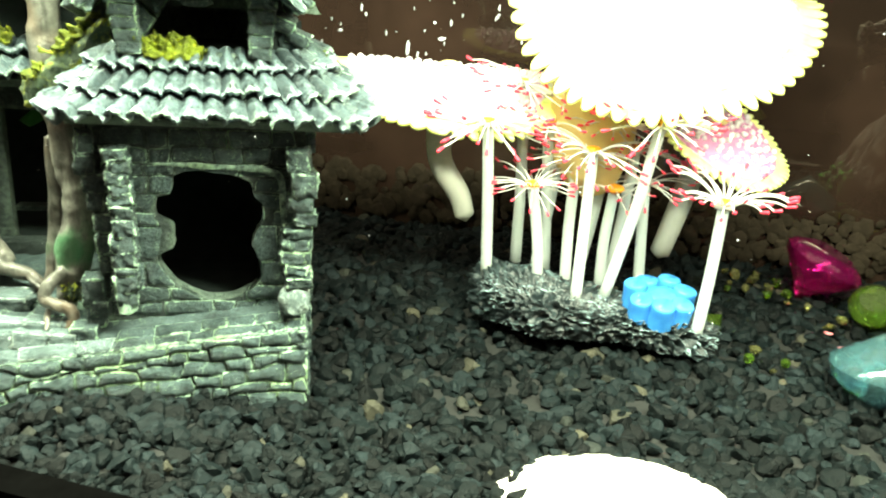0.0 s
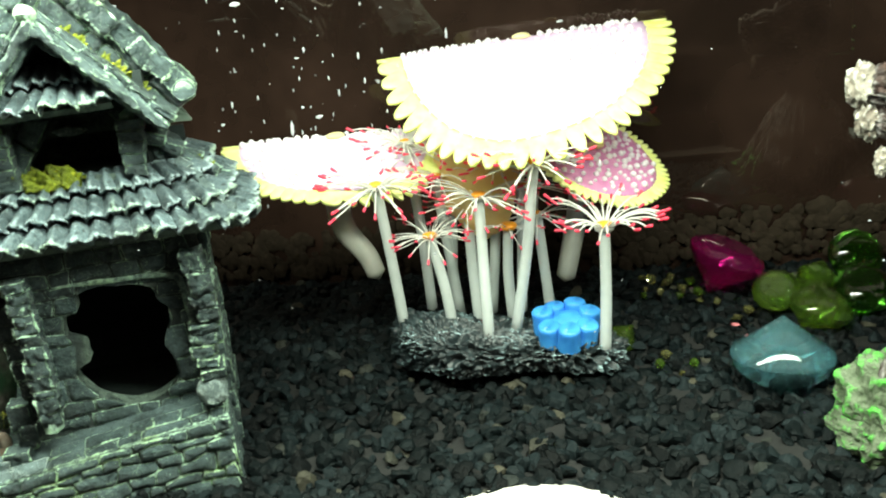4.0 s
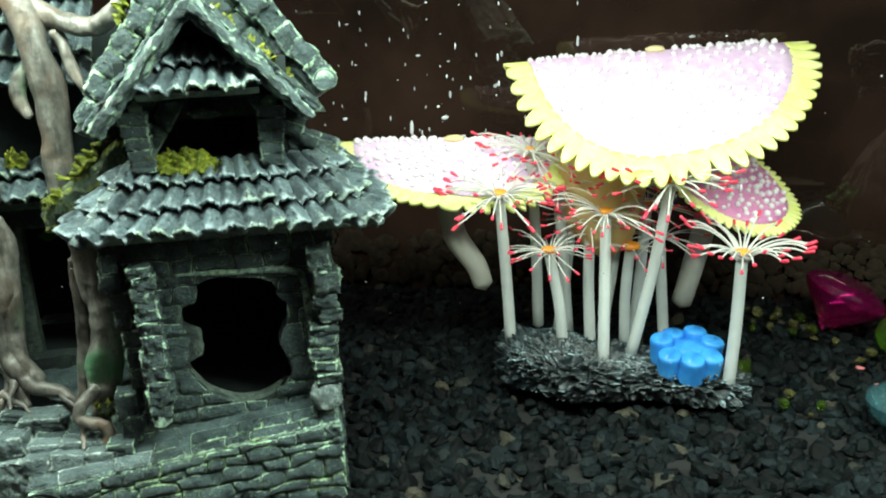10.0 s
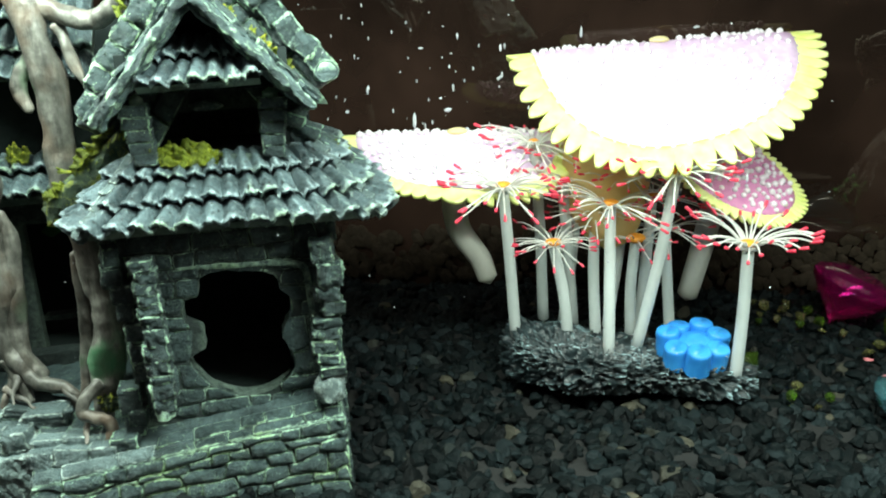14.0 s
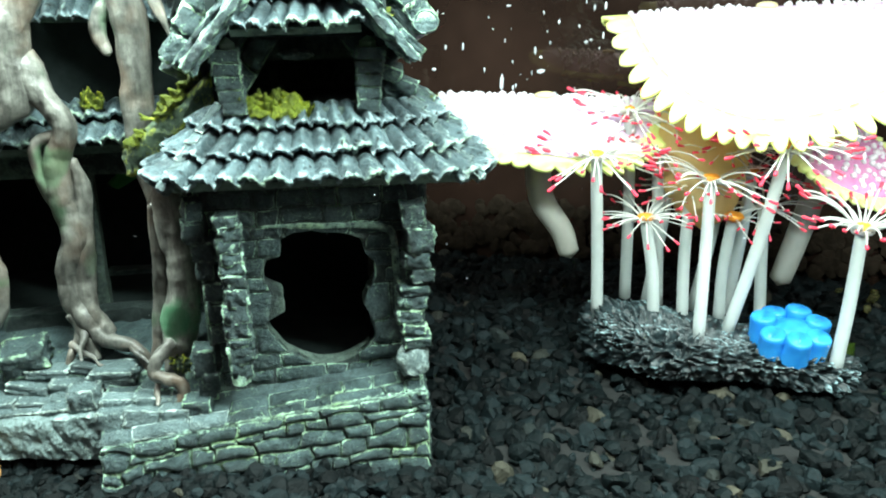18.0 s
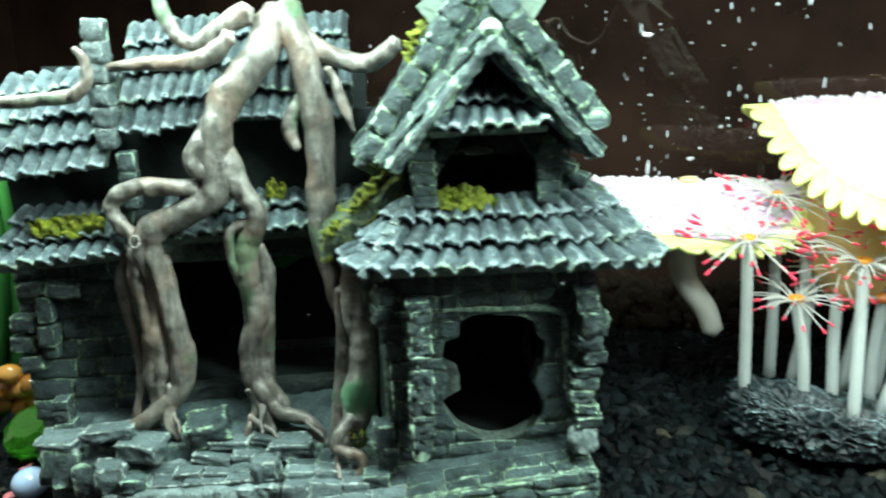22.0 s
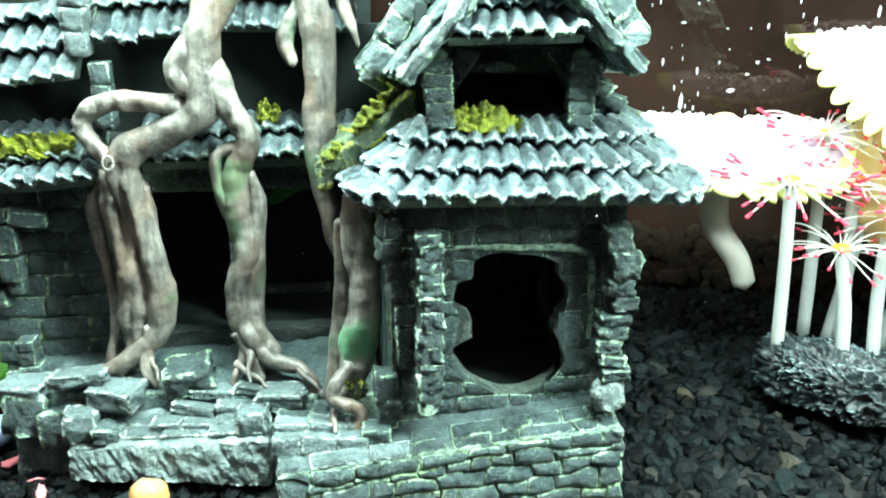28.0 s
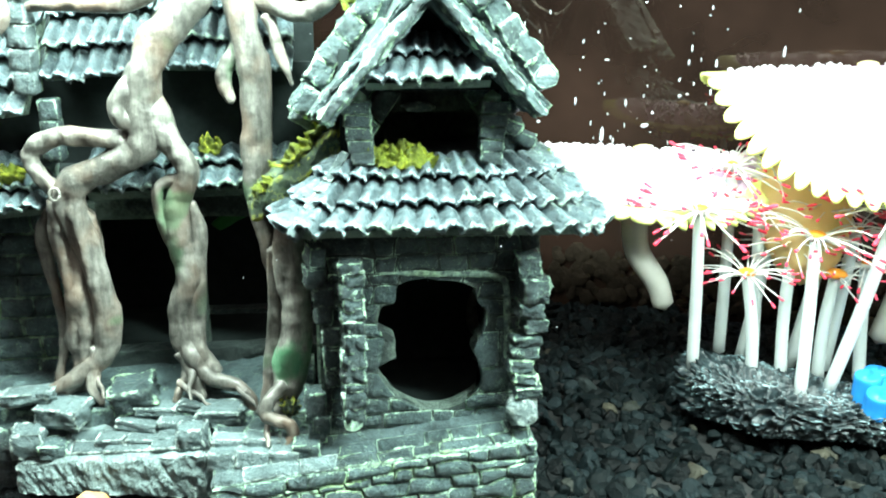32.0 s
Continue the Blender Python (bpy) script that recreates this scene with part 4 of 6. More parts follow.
def rake(name, top, foot_at, y0, y1, thick, seed):
    """One slope of a gable, a thick slab with a chipped edge."""
    t, f = Vector((top[0], 0, top[1])), Vector((foot_at[0], 0, foot_at[1]))
    n = Vector((-(f - t).z, 0, (f - t).x)).normalized()
    n = n if n.z > 0 else -n
    Y0, Y1 = Vector((0, y0, 0)), Vector((0, y1, 0))
    bm = hexa(bmesh.new(), [f + Y0 - n * thick, t + Y0 - n * thick, t + Y1 - n * thick, f + Y1 - n * thick, f + Y0, t + Y0, t + Y1, f + Y1], (36, 14, 3), 0.2, 1.5, seed)
    return part(name, bm, STONE, house), t, f, n


for foot_at, seed in (((-5.42, 12.68), 1), ((1.25, 12.9), 2)):
    slab, t, f, n = rake("gable_slope", (-2.2, 16.45), foot_at, -0.3, 2.6, 0.36, seed)
    for lo, hi, y0, y1 in ((0.06, 0.30, -0.58, 0.1), (0.27, 0.46, -0.24, 0.2)):
        beam = [q + Vector((0, y, 0)) - n * d for d in (hi, lo) for q, y in ((f, y0), (t, y0), (t, y1), (f, y1))]
        part("rake_beam", hexa(bmesh.new(), beam, (44, 4, 5), 0.13, 2.2, seed + lo), STONE, house, "", True)
    for k in range(6):
        p = t + (f - t) * (k + 0.5) / 6
        for y in (0.5, 1.5):
            brick(slab, p + Vector((0, y, 0)) + n * 0.05, f - t, n, (0.95, 1.0, 0.25), STONE, "slope_stone", 4)
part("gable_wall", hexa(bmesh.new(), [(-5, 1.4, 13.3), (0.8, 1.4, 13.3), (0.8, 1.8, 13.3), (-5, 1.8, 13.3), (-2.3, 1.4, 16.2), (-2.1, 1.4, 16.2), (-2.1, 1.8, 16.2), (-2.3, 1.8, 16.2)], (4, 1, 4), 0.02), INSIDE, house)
roof("gable_tiles", (-4.1, -0.15, 13.45), (-0.3, -0.2, 13.55), (-0.9, 1.2, 14.9), (-3.3, 1.2, 14.9), 2, 8, "two rows of small grey tiles under the gable", 0.3)
part("ridge_knob", blob(bmesh.new(), (-2.2, -0.3, 16.55), (0.32, 0.4, 0.3), 0.2, 1, 2, 5), STONE, house)
# the tall gable behind it, faced with slabs
for foot_at, seed in (((-6.3, 12.5), 3), ((2.1, 13.55), 4)):
    slab, t, f, n = rake("tall_gable_slope", (-2.0, 18.9), foot_at, 2.5, 6.0, 0.5, seed)
    run = (f - t).length
    rubble(slab, t - n * 2.6 + Vector((0, 2.1, 0)), f - t, n + Vector((0, 0.12, 0)), Vector((0, -1, 0)) + n * 0.12, run + 0.1, [0.0, 0.8, 1.7, 2.55], 1.05, clip=lambda x, z: (max(x, 1.4 * (2.5 - z)), z, int(x < 1.4 * (2.5 - z))), proud=0.28, spread=0.12, seed=20 + seed, name="gable_stone")
    for k in range(9):
        brick(slab, t + (f - t) * (k + 0.4) / 9.3 + n * rnd.uniform(-0.42, -0.16) + Vector((0, 2.3 + rnd.uniform(-0.08, 0.08), 0)), f - t, n, (0.86 * rnd.uniform(0.85, 1.1), 0.8, 0.72), STONE, "edge_stone", 5)
    part("gable_backing", hexa(bmesh.new(), [p - n * d + Vector((0, y, 0)) for d in (2.6, 0.05) for p, y in ((f, 2.62), (t, 2.62), (t, 3.0), (f, 3.0))], (4, 1, 2), 0.02), DECK, house)
part("tall_gable_wall", hexa(bmesh.new(), [(-6, 2.7, 12.5), (1.8, 2.7, 12.5), (1.8, 3.2, 12.5), (-6, 3.2, 12.5), (-2.3, 2.7, 18.6), (-1.7, 2.7, 18.6), (-1.7, 3.2, 18.6), (-2.3, 3.2, 18.6)], (4, 1, 4), 0.02), DECK, house)
bm = bmesh.new()
tube(bm, [(1.75, 1.8, 13.65, 0.3), (1.75, 1.9, 13.65, 0.38), (1.75, 2.5, 13.7, 0.4), (1.7, 3.2, 13.75, 0.4)], 18, 6, 0.3, 1.8)
part("scroll_end", bm, STONE, house, "round stone end of the gable", True)


def moss(at, size, n, seed):
    """A crinkled cushion of moss."""
    bm = bmesh.new()
    bmesh.ops.create_icosphere(bm, subdivisions=5, radius=1)
    e1, e2 = Vector(size[0]) * 0.85, Vector(size[1]) * 0.85
    e3 = e1.cross(e2).normalized()
    e3 = e3 if e3.z - e3.y > 0 else -e3
    for v in bm.verts:
        d = v.co.copy()
        wide = 1 + 0.35 * fbm(Vector((d.x * 2, d.y * 2, seed)), 1.0)
        q = Vector(at) + e1 * d.x * wide + e2 * d.y * wide
        v.co = q + e3 * (0.10 * d.z + 0.55 * abs(noise.noise(q * 2.9)) + 0.42 * abs(noise.noise(q * 6.1)) - 0.22)
    return part("moss_patch", bm, MOSS, house, "yellow-green painted moss", True)


moss((-2.9, 0.85, 11.42), ((1.25, 0, 0), (0, -0.4, -0.36)), 70, 1)
moss((-5.9, 1.75, 11.55), ((0.9, 0, 0.8), (0.05, -0.22, -0.1)), 90, 2)
moss((-7.1, 1.75, 10.4), ((0.35, 0, 0.3), (0, -0.2, -0.15)), 50, 3)
moss((1.9, 1.7, 11.0), ((0.5, 0, -0.45), (0, -0.3, 0)), 30, 4)
moss((-1.35, 1.75, 15.68), ((0.45, 0, -0.47), (0, 0.45, 0.03)), 36, 5)
moss((-0.05, 1.8, 14.36), ((0.75, 0, -0.78), (0, 0.38, 0.03)), 36, 9)
moss((-4.2, 2.1, 16.3), ((0.35, 0, 0.7), (0, -0.2, 0.1)), 40, 6)
moss((-16.5, 5.5, 10.1), ((1.5, 0, 0.05), (0, 0.42, 0.36)), 60, 7)
moss((-9.2, 6.2, 10.9), ((0.5, 0, 0), (0, 0.3, 0.25)), 26, 8)

# the left wing: brick wall, two dark openings, three roofs
wing = part("wing_wall", box(-19.1, -13.5, 6.9, 7.4, 1.0, 8.8, (6, 1, 6), 0.05), DECK, house)
rubble(wing, (-19.2, 6.75, 0), (1, 0, 0), (0, 0, 1), (0, -1, 0), 5.7, [2.0, 2.85, 3.7, 4.5, 5.3, 6.1, 6.9, 7.7, 8.5], 1.5, proud=0.12, spread=0.06, seed=11)
# wing backing, lintel and sill: shade painted in with the dark deck resin
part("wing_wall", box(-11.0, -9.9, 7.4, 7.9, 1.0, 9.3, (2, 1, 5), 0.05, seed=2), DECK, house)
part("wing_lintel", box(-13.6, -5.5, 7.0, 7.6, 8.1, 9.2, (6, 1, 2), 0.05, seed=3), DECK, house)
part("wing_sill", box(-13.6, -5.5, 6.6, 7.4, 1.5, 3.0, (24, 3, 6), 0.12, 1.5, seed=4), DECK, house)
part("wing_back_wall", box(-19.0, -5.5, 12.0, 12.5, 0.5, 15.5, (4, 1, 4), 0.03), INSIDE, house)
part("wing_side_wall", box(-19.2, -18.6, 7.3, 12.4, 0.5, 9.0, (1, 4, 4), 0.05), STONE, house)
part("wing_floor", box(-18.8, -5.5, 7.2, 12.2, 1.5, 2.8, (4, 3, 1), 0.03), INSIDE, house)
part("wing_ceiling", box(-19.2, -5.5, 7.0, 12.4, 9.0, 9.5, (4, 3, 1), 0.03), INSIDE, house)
# ledge coloured dark so that it looks dim in the opening
part("inner_ledge", box(-10.2, -7.4, 8.6, 9.2, 3.6, 3.8, (12, 2, 2), 0.04, 1.5, 5), DECK, house)
for x, z, w, h, out in ((-18.3, 7.6, 1.0, 0.45, 0.3), (-17.2, 7.55, 1.2, 0.5, 0.3), (-18.0, 6.8, 0.55, 1.0, 0.2), (-18.0, 5.75, 0.6, 0.8, 0.3), (-18.0, 5.1, 0.5, 0.5, 0.1),
                        (-18.9, 6.2, 0.9, 0.6, 0.0), (-19.0, 5.4, 0.9, 0.6, 0.0), (-18.8, 4.6, 0.9, 0.6, 0.0), (-17.5, 3.4, 0.55, 0.4, 1.3), (-17.5, 2.95, 0.6, 0.4, 1.3), (-17.4, 2.5, 0.7, 0.45, 1.4)):
    brick(wing, (x, 6.45 - out, z), (1, 0, 0), (0, 0, 1), (w, 0.6, h), wob=4)
roof("wing_low_roof", (-19.3, 4.9, 8.55), (-14.6, 4.7, 8.9), (-14.6, 6.9, 10.6), (-18.6, 6.9, 10.5), 3, 9)
roof("wing_low_roof", (-13.4, 5.3, 9.3), (-5.6, 5.4, 9.4), (-5.6, 6.9, 10.8), (-13.4, 6.9, 10.7), 2, 14)
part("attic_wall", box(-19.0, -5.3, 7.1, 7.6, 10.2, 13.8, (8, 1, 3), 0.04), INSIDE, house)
roof("wing_top_roof", (-18.9, 5.2, 11.6), (-14.9, 5.0, 12.0), (-14.9, 8.2, 15.5), (-18.9, 8.2, 15.2), 4, 8)
roof("wing_top_roof", (-14.5, 5.7, 13.0), (-11.0, 5.7, 13.3), (-11.0, 9.0, 17.3), (-14.5, 9.0, 17.0), 4, 8)
roof("wing_top_roof", (-10.8, 5.7, 13.4), (-6.2, 5.7, 13.4), (-6.2, 9.0, 17.3), (-10.8, 9.0, 17.3), 4, 10)
chim = part("chimney", box(-15.1, -14.5, 5.4, 6.2, 12.8, 17.2, (2, 2, 6), 0.05), STONE, house)
for k in range(6):
    brick(chim, (-14.7, 5.3, 13.2 + 0.72 * k), (1, 0, 0), (0, 0, 1), (0.66, 0.8, 0.7), PALE, wob=4)
for z in (10.9, 11.6, 12.3):
    brick(chim, (-14.25, 5.7, z), (1, 0, 0), (0, 0, 1), (0.6, 0.6, 0.68), STONE, wob=4)

# the terrace in front of the wing
terrace = part("terrace", hexa(bmesh.new(), [(-18.2, 4.2, -1.5), (-5.8, 2.0, -1.5), (-5.8, 7, -1.5), (-18.4, 7, -1.5), (-18.0, 4.4, 2.0), (-5.8, 2.6, 2.1), (-5.8, 7, 2.6), (-18.2, 7, 2.3)], (44, 18, 6), 0.14, 1.6), STONE, house)
bm = bmesh.new()
hexa(bm, [(-15.9, 2.6, -0.35), (-9.4, 1.5, -0.35), (-9.3, 3.4, -0.6), (-15.6, 4.2, -0.4), (-15.8, 2.7, 0.75), (-9.4, 1.6, 1.25), (-9.3, 3.4, 1.7), (-15.4, 4.2, 1.5)], (110, 8, 16), 0.10, 2.2)
for v in bm.verts:
    if v.co.z < 0.7 + 0.07 * (v.co.x + 15):
        p = Vector((v.co.x * 1.5 + 0.7 * v.co.z, 0, v.co.z * 0.6))
        v.co.y += 0.09 * abs(noise.noise(p)) + 0.10 * abs(noise.noise(p * 2.7)) - 0.05
    else:
        v.co.z += 0.10 * noise.noise(Vector((v.co.x * 1.3, v.co.y * 1.5, 3)))
slab = part("front_slab", bm, PALE, house, "pale stone step with a ribbed face")
rubble(slab, (-15.6, 2.85, 0.97), (6.2, -1.05, 0.48), (0.15, 1, 0.3), (0, -0.3, 1), 6.2, [0.0, 0.55, 1.1], 1.3, PALE, proud=0.08, seed=31, name="flagstone")
for x, y, z, w, d, h, mt in ((-12.1, 4.0, 2.55, 1.5, 1.3, 0.85, STONE), (-14.4, 3.7, 2.1, 1.6, 1.2, 0.75, PALE), (-15.6, 4.1, 2.6, 1.8, 0.9, 0.4, PALE), (-9.0, 3.1, 2.0, 1.5, 1.0, 0.6, PALE),
                            (-15.4, 3.1, 1.4, 1.0, 0.9, 0.9, PALE), (-14.6, 2.9, 1.1, 0.9, 0.7, 0.6, STONE), (-9.9, 2.3, 1.6, 0.9, 0.8, 0.9, PALE), (-17.4, 4.3, 1.3, 1.4, 1.0, 1.4, STONE), (-17.5, 4.4, 2.2, 1.5, 1.0, 0.5, PALE),
                            (-16.3, 4.0, 0.9, 1.3, 0.9, 1.4, STONE)):
    brick(terrace, (x, y, z), (1, rnd.uniform(-0.25, 0.1), 0), (0, 0, 1), (w, d, h), mt, "fallen_stone", 6)
for y, z, x0, x1 in ((3.3, 1.75, -12.6, -9.6), (3.75, 2.1, -12.0, -8.3), (2.9, 1.4, -13.2, -10.4)):
    courses(terrace, (x0, y), (x1, y - 0.3), [z - 0.2, z + 0.15], 1.3, 0.7, PALE, wob=4)


# tree roots that grip the house
def root(pts, label="", rough=0.22, sides=22, mat=ROOT, k=0.84):
    """A root with flutes and knots along it."""
    bm = tube(bmesh.new(), [(x, y, z, r * k) for x, y, z, r in pts], sides, 10, rough, 1.1)
    for v in bm.verts:
        p = v.co
        v.co = p + Vector((1, 0, 0)) * 0.11 * noise.noise(Vector((p.x * 2.6, p.y * 2.6, p.z * 0.45))) + Vector((0, -1, 0)) * (0.13 * noise.noise(Vector((p.x * 3.1 + 7, p.y * 2, p.z * 0.5))) + 0.06 * noise.noise(p * 3.3))
    return part("root", bm, mat, house, label, True)


root([(-8.6, 6.0, 17.2, 0.75), (-9.3, 5.0, 15.9, 0.7), (-10.5, 4.7, 14.4, 0.68), (-11.1, 4.7, 12.8, 0.72), (-11.0, 4.6, 11.4, 0.75), (-12.2, 4.6, 10.6, 0.55), (-13.6, 4.6, 9.7, 0.66), (-13.35, 4.6, 8.0, 0.5), (-13.0, 4.7, 6.4, 0.5), (-12.9, 4.7, 4.8, 0.5), (-13.2, 4.6, 3.7, 0.48), (-14.7, 4.3, 2.75, 0.3), (-16.2, 4.2, 2.4, 0.2)], "thick grey-brown root with green stains")
root([(-11.3, 4.7, 11.3, 0.5), (-12.6, 4.5, 11.5, 0.36), (-13.8, 4.6, 11.5, 0.4), (-14.7, 4.7, 11.0, 0.34), (-14.4, 4.6, 10.2, 0.3), (-13.9, 4.7, 9.6, 0.4)])
root([(-14.0, 4.7, 9.4, 0.45), (-14.15, 4.8, 8.2, 0.46), (-13.95, 4.9, 6.6, 0.48), (-13.75, 4.9, 4.9, 0.5), (-13.9, 4.8, 3.3, 0.4), (-14.5, 4.5, 2.5, 0.25)])
root([(-14.5, 5.2, 9.0, 0.25), (-14.85, 5.2, 8.0, 0.28), (-14.7, 5.3, 6.2, 0.26), (-14.6, 5.3, 4.2, 0.24), (-14.9, 5.1, 2.6, 0.2)])
root([(-13.3, 4.7, 4.0, 0.4), (-13.5, 4.2, 2.9, 0.24), (-13.2, 3.9, 2.2, 0.15)])
root([(-11.0, 4.8, 13.7, 0.3), (-11.5, 4.4, 13.0, 0.4), (-11.75, 4.3, 12.4, 0.4), (-11.2, 4.5, 11.8, 0.45)], "burr on the root")
root([(-11.1, 5.0, 13.2, 0.4), (-10.7, 4.7, 12.3, 0.55), (-10.3, 4.5, 11.4, 0.5), (-9.7, 4.4, 10.4, 0.42), (-10.1, 4.5, 9.3, 0.5), (-10.2, 4.6, 8.0, 0.52), (-10.0, 4.6, 6.8, 0.5), (-10.4, 4.6, 5.3, 0.52), (-10.2, 4.4, 3.9, 0.45), (-9.4, 4.0, 3.0, 0.32), (-8.3, 3.6, 2.7, 0.26), (-7.9, 3.2, 1.9, 0.24)], "twisted grey-brown root")
root([(-10.4, 4.5, 3.8, 0.38), (-10.0, 4.1, 2.9, 0.28), (-9.7, 3.8, 2.3, 0.16)])
root([(-10.1, 4.4, 3.4, 0.3), (-10.5, 4.0, 2.7, 0.2), (-10.7, 3.7, 2.2, 0.12)])
root([(-9.9, 4.6, 10.1, 0.3), (-10.7, 4.5, 9.8, 0.26), (-10.7, 4.5, 8.8, 0.25), (-10.4, 4.6, 7.8, 0.3)])
root([(-8.4, 6.0, 17.4, 0.56), (-7.85, 5.2, 15.9, 0.54), (-7.45, 5.1, 13.6, 0.52), (-7.45, 5.0, 11.2, 0.49), (-7.47, 4.95, 9.8, 0.52), (-7.25, 4.9, 7.8, 0.43), (-6.85, 4.6, 6.1, 0.32), (-6.85, 4.4, 3.8, 0.30), (-7.2, 4.0, 2.4, 0.26)], "smooth pale root running down the wall", k=1.0)
root([(-6.3, 2.25, 9.0, 0.52), (-6.3, 2.15, 8.3, 0.56), (-6.24, 2.1, 6.65, 0.50), (-6.3, 2.05, 5.5, 0.56), (-6.5, 2.0, 4.3, 0.58), (-6.65, 1.85, 3.5, 0.46), (-6.75, 1.75, 2.9, 0.34), (-6.7, 1.7, 2.3, 0.25)], "root stained bright green", mat=ROOT_GREEN, k=1.0)
root([(-6.75, 1.5, 3.75, 0.26), (-7.1, 1.2, 3.5, 0.22), (-7.36, 1.1, 3.0, 0.21), (-7.0, 1.0, 2.75, 0.20), (-6.56, 0.95, 2.6, 0.20), (-6.45, 0.9, 2.2, 0.18), (-6.88, 0.75, 1.75, 0.12)], "curled end of the root", k=1.0)
root([(-6.9, 2.3, 8.2, 0.16), (-6.95, 2.2, 6.2, 0.18), (-7.1, 2.1, 4.6, 0.20), (-7.3, 1.9, 3.4, 0.22), (-7.6, 1.8, 2.6, 0.14)], k=1.0)
root([(-13.5, 5.1, 8.8, 0.55), (-13.65, 5.2, 6.8, 0.72), (-13.75, 5.2, 4.8, 0.7), (-13.9, 5.1, 3.2, 0.5), (-14.2, 5.0, 2.4, 0.3)], k=1.0)
root([(-9.75, 4.7, 9.2, 0.2), (-9.55, 4.7, 8.2, 0.28), (-9.75, 4.7, 6.6, 0.3), (-9.95, 4.6, 5.0, 0.36), (-9.8, 4.4, 3.9, 0.3), (-9.2, 4.1, 3.1, 0.2)], k=1.0)
part("knot", blob(bmesh.new(), (-6.55, 1.45, 3.0), (0.3, 0.2, 0.32), 0.5, 2.0, 4, 6), MOSSY, house, "pitted knot at the foot of the root", True)
r = random.Random(17)
for x, y, z in ((-10.1, 4.2, 3.2), (-9.6, 4.0, 2.9), (-8.6, 3.7, 2.7), (-13.4, 4.4, 3.0), (-14.6, 4.3, 2.7), (-7.4, 3.6, 2.7), (-7.3, 1.6, 2.5), (-10.6, 4.0, 2.7)):
    for q in range(1):
        a, ln = r.uniform(-3.0, -0.1), r.uniform(0.8, 1.5)
        dx, dy = math.cos(a) * ln, math.sin(a) * ln
        root([(x, y, z + 0.15, 0.14), (x + dx * 0.5, y + dy * 0.5, z - 0.15, 0.10), (x + dx, y + dy, z - 0.45, 0.04)], sides=10, k=1.0)
root([(-19.6, 5.4, 14.1, 0.16), (-18.4, 5.1, 14.45, 0.24), (-16.9, 4.9, 14.55, 0.28), (-15.6, 4.75, 14.65, 0.28), (-15.0, 4.7, 15.1, 0.24), (-15.0, 4.8, 15.8, 0.2), (-15.3, 5.0, 16.2, 0.14)], "thin root across the roof")
root([(-14.4, 5.2, 15.55, 0.2), (-13.3, 5.0, 15.65, 0.28), (-12.2, 4.95, 15.68, 0.32), (-11.0, 4.9, 15.85, 0.38), (-10.2, 4.9, 16.5, 0.42)])
root([(-12.5, 5.3, 17.9, 0.2), (-12.35, 5.2, 17.2, 0.26), (-12.0, 5.1, 16.5, 0.3), (-11.3, 5.1, 16.3, 0.34), (-10.5, 5.1, 16.85, 0.42), (-9.6, 5.2, 17.3, 0.5)], "looped root over the ridge")
part("knot_hole", tube(bmesh.new(), [(-13.9 + 0.16 * math.cos(k), 4.05 + 0.05 * math.sin(k), 9.72 + 0.2 * math.sin(k), 0.045) for k in np.linspace(0, 6.1, 9)], 6, 2), ROOT, house, "ring of a knot in the root", True)
# still lump standing in for a pale fish-like thing that drifts here
part("pale_pebble", blob(bmesh.new(), (-2.2, 2.3, 12.72), (0.5, 0.2, 0.17), 0.3, 1, 3, 4), PALE, house, "pale fish-like thing in the upper room", True)
root([(0.5, 5.6, 5.6, 0.1), (0.25, 5.2, 5.0, 0.2), (0.2, 5.0, 4.3, 0.24), (0.5, 5.0, 3.6, 0.2), (0.8, 5.2, 2.4, 0.18)], "root inside the tower room")
root([(-8.2, 5.8, 17.0, 0.45), (-7.0, 5.2, 15.9, 0.42), (-5.6, 4.8, 15.5, 0.4), (-4.6, 4.2, 16.2, 0.32)])
root([(-6.9, 5.2, 15.4, 0.3), (-6.6, 5.0, 14.4, 0.22), (-6.2, 4.8, 13.2, 0.15)])
root([(-7.7, 5.3, 14.6, 0.3), (-8.3, 5.2, 13.9, 0.3), (-8.5, 5.2, 13.3, 0.3), (-8.3, 5.2, 12.6, 0.2)])

# ---- the mushroom and anemone ornament ----
coral = thing("mushroom_coral_ornament", (12.3, 1.3, 0.4), "glowing silicone mushroom and anemone ornament on a porous rock foot", "aquarium ornament")


def along(a, d, z):
    """A place by the ornament's own axis, cm."""
    return Vector((12.3, 1.3, 0)) + AX * a + BK * d + Vector((0, 0, z))


# porous foot: a long low rock with holes
bm = bmesh.new()
made = bmesh.ops.create_icosphere(bm, subdivisions=7, radius=1)["verts"]
walls = []
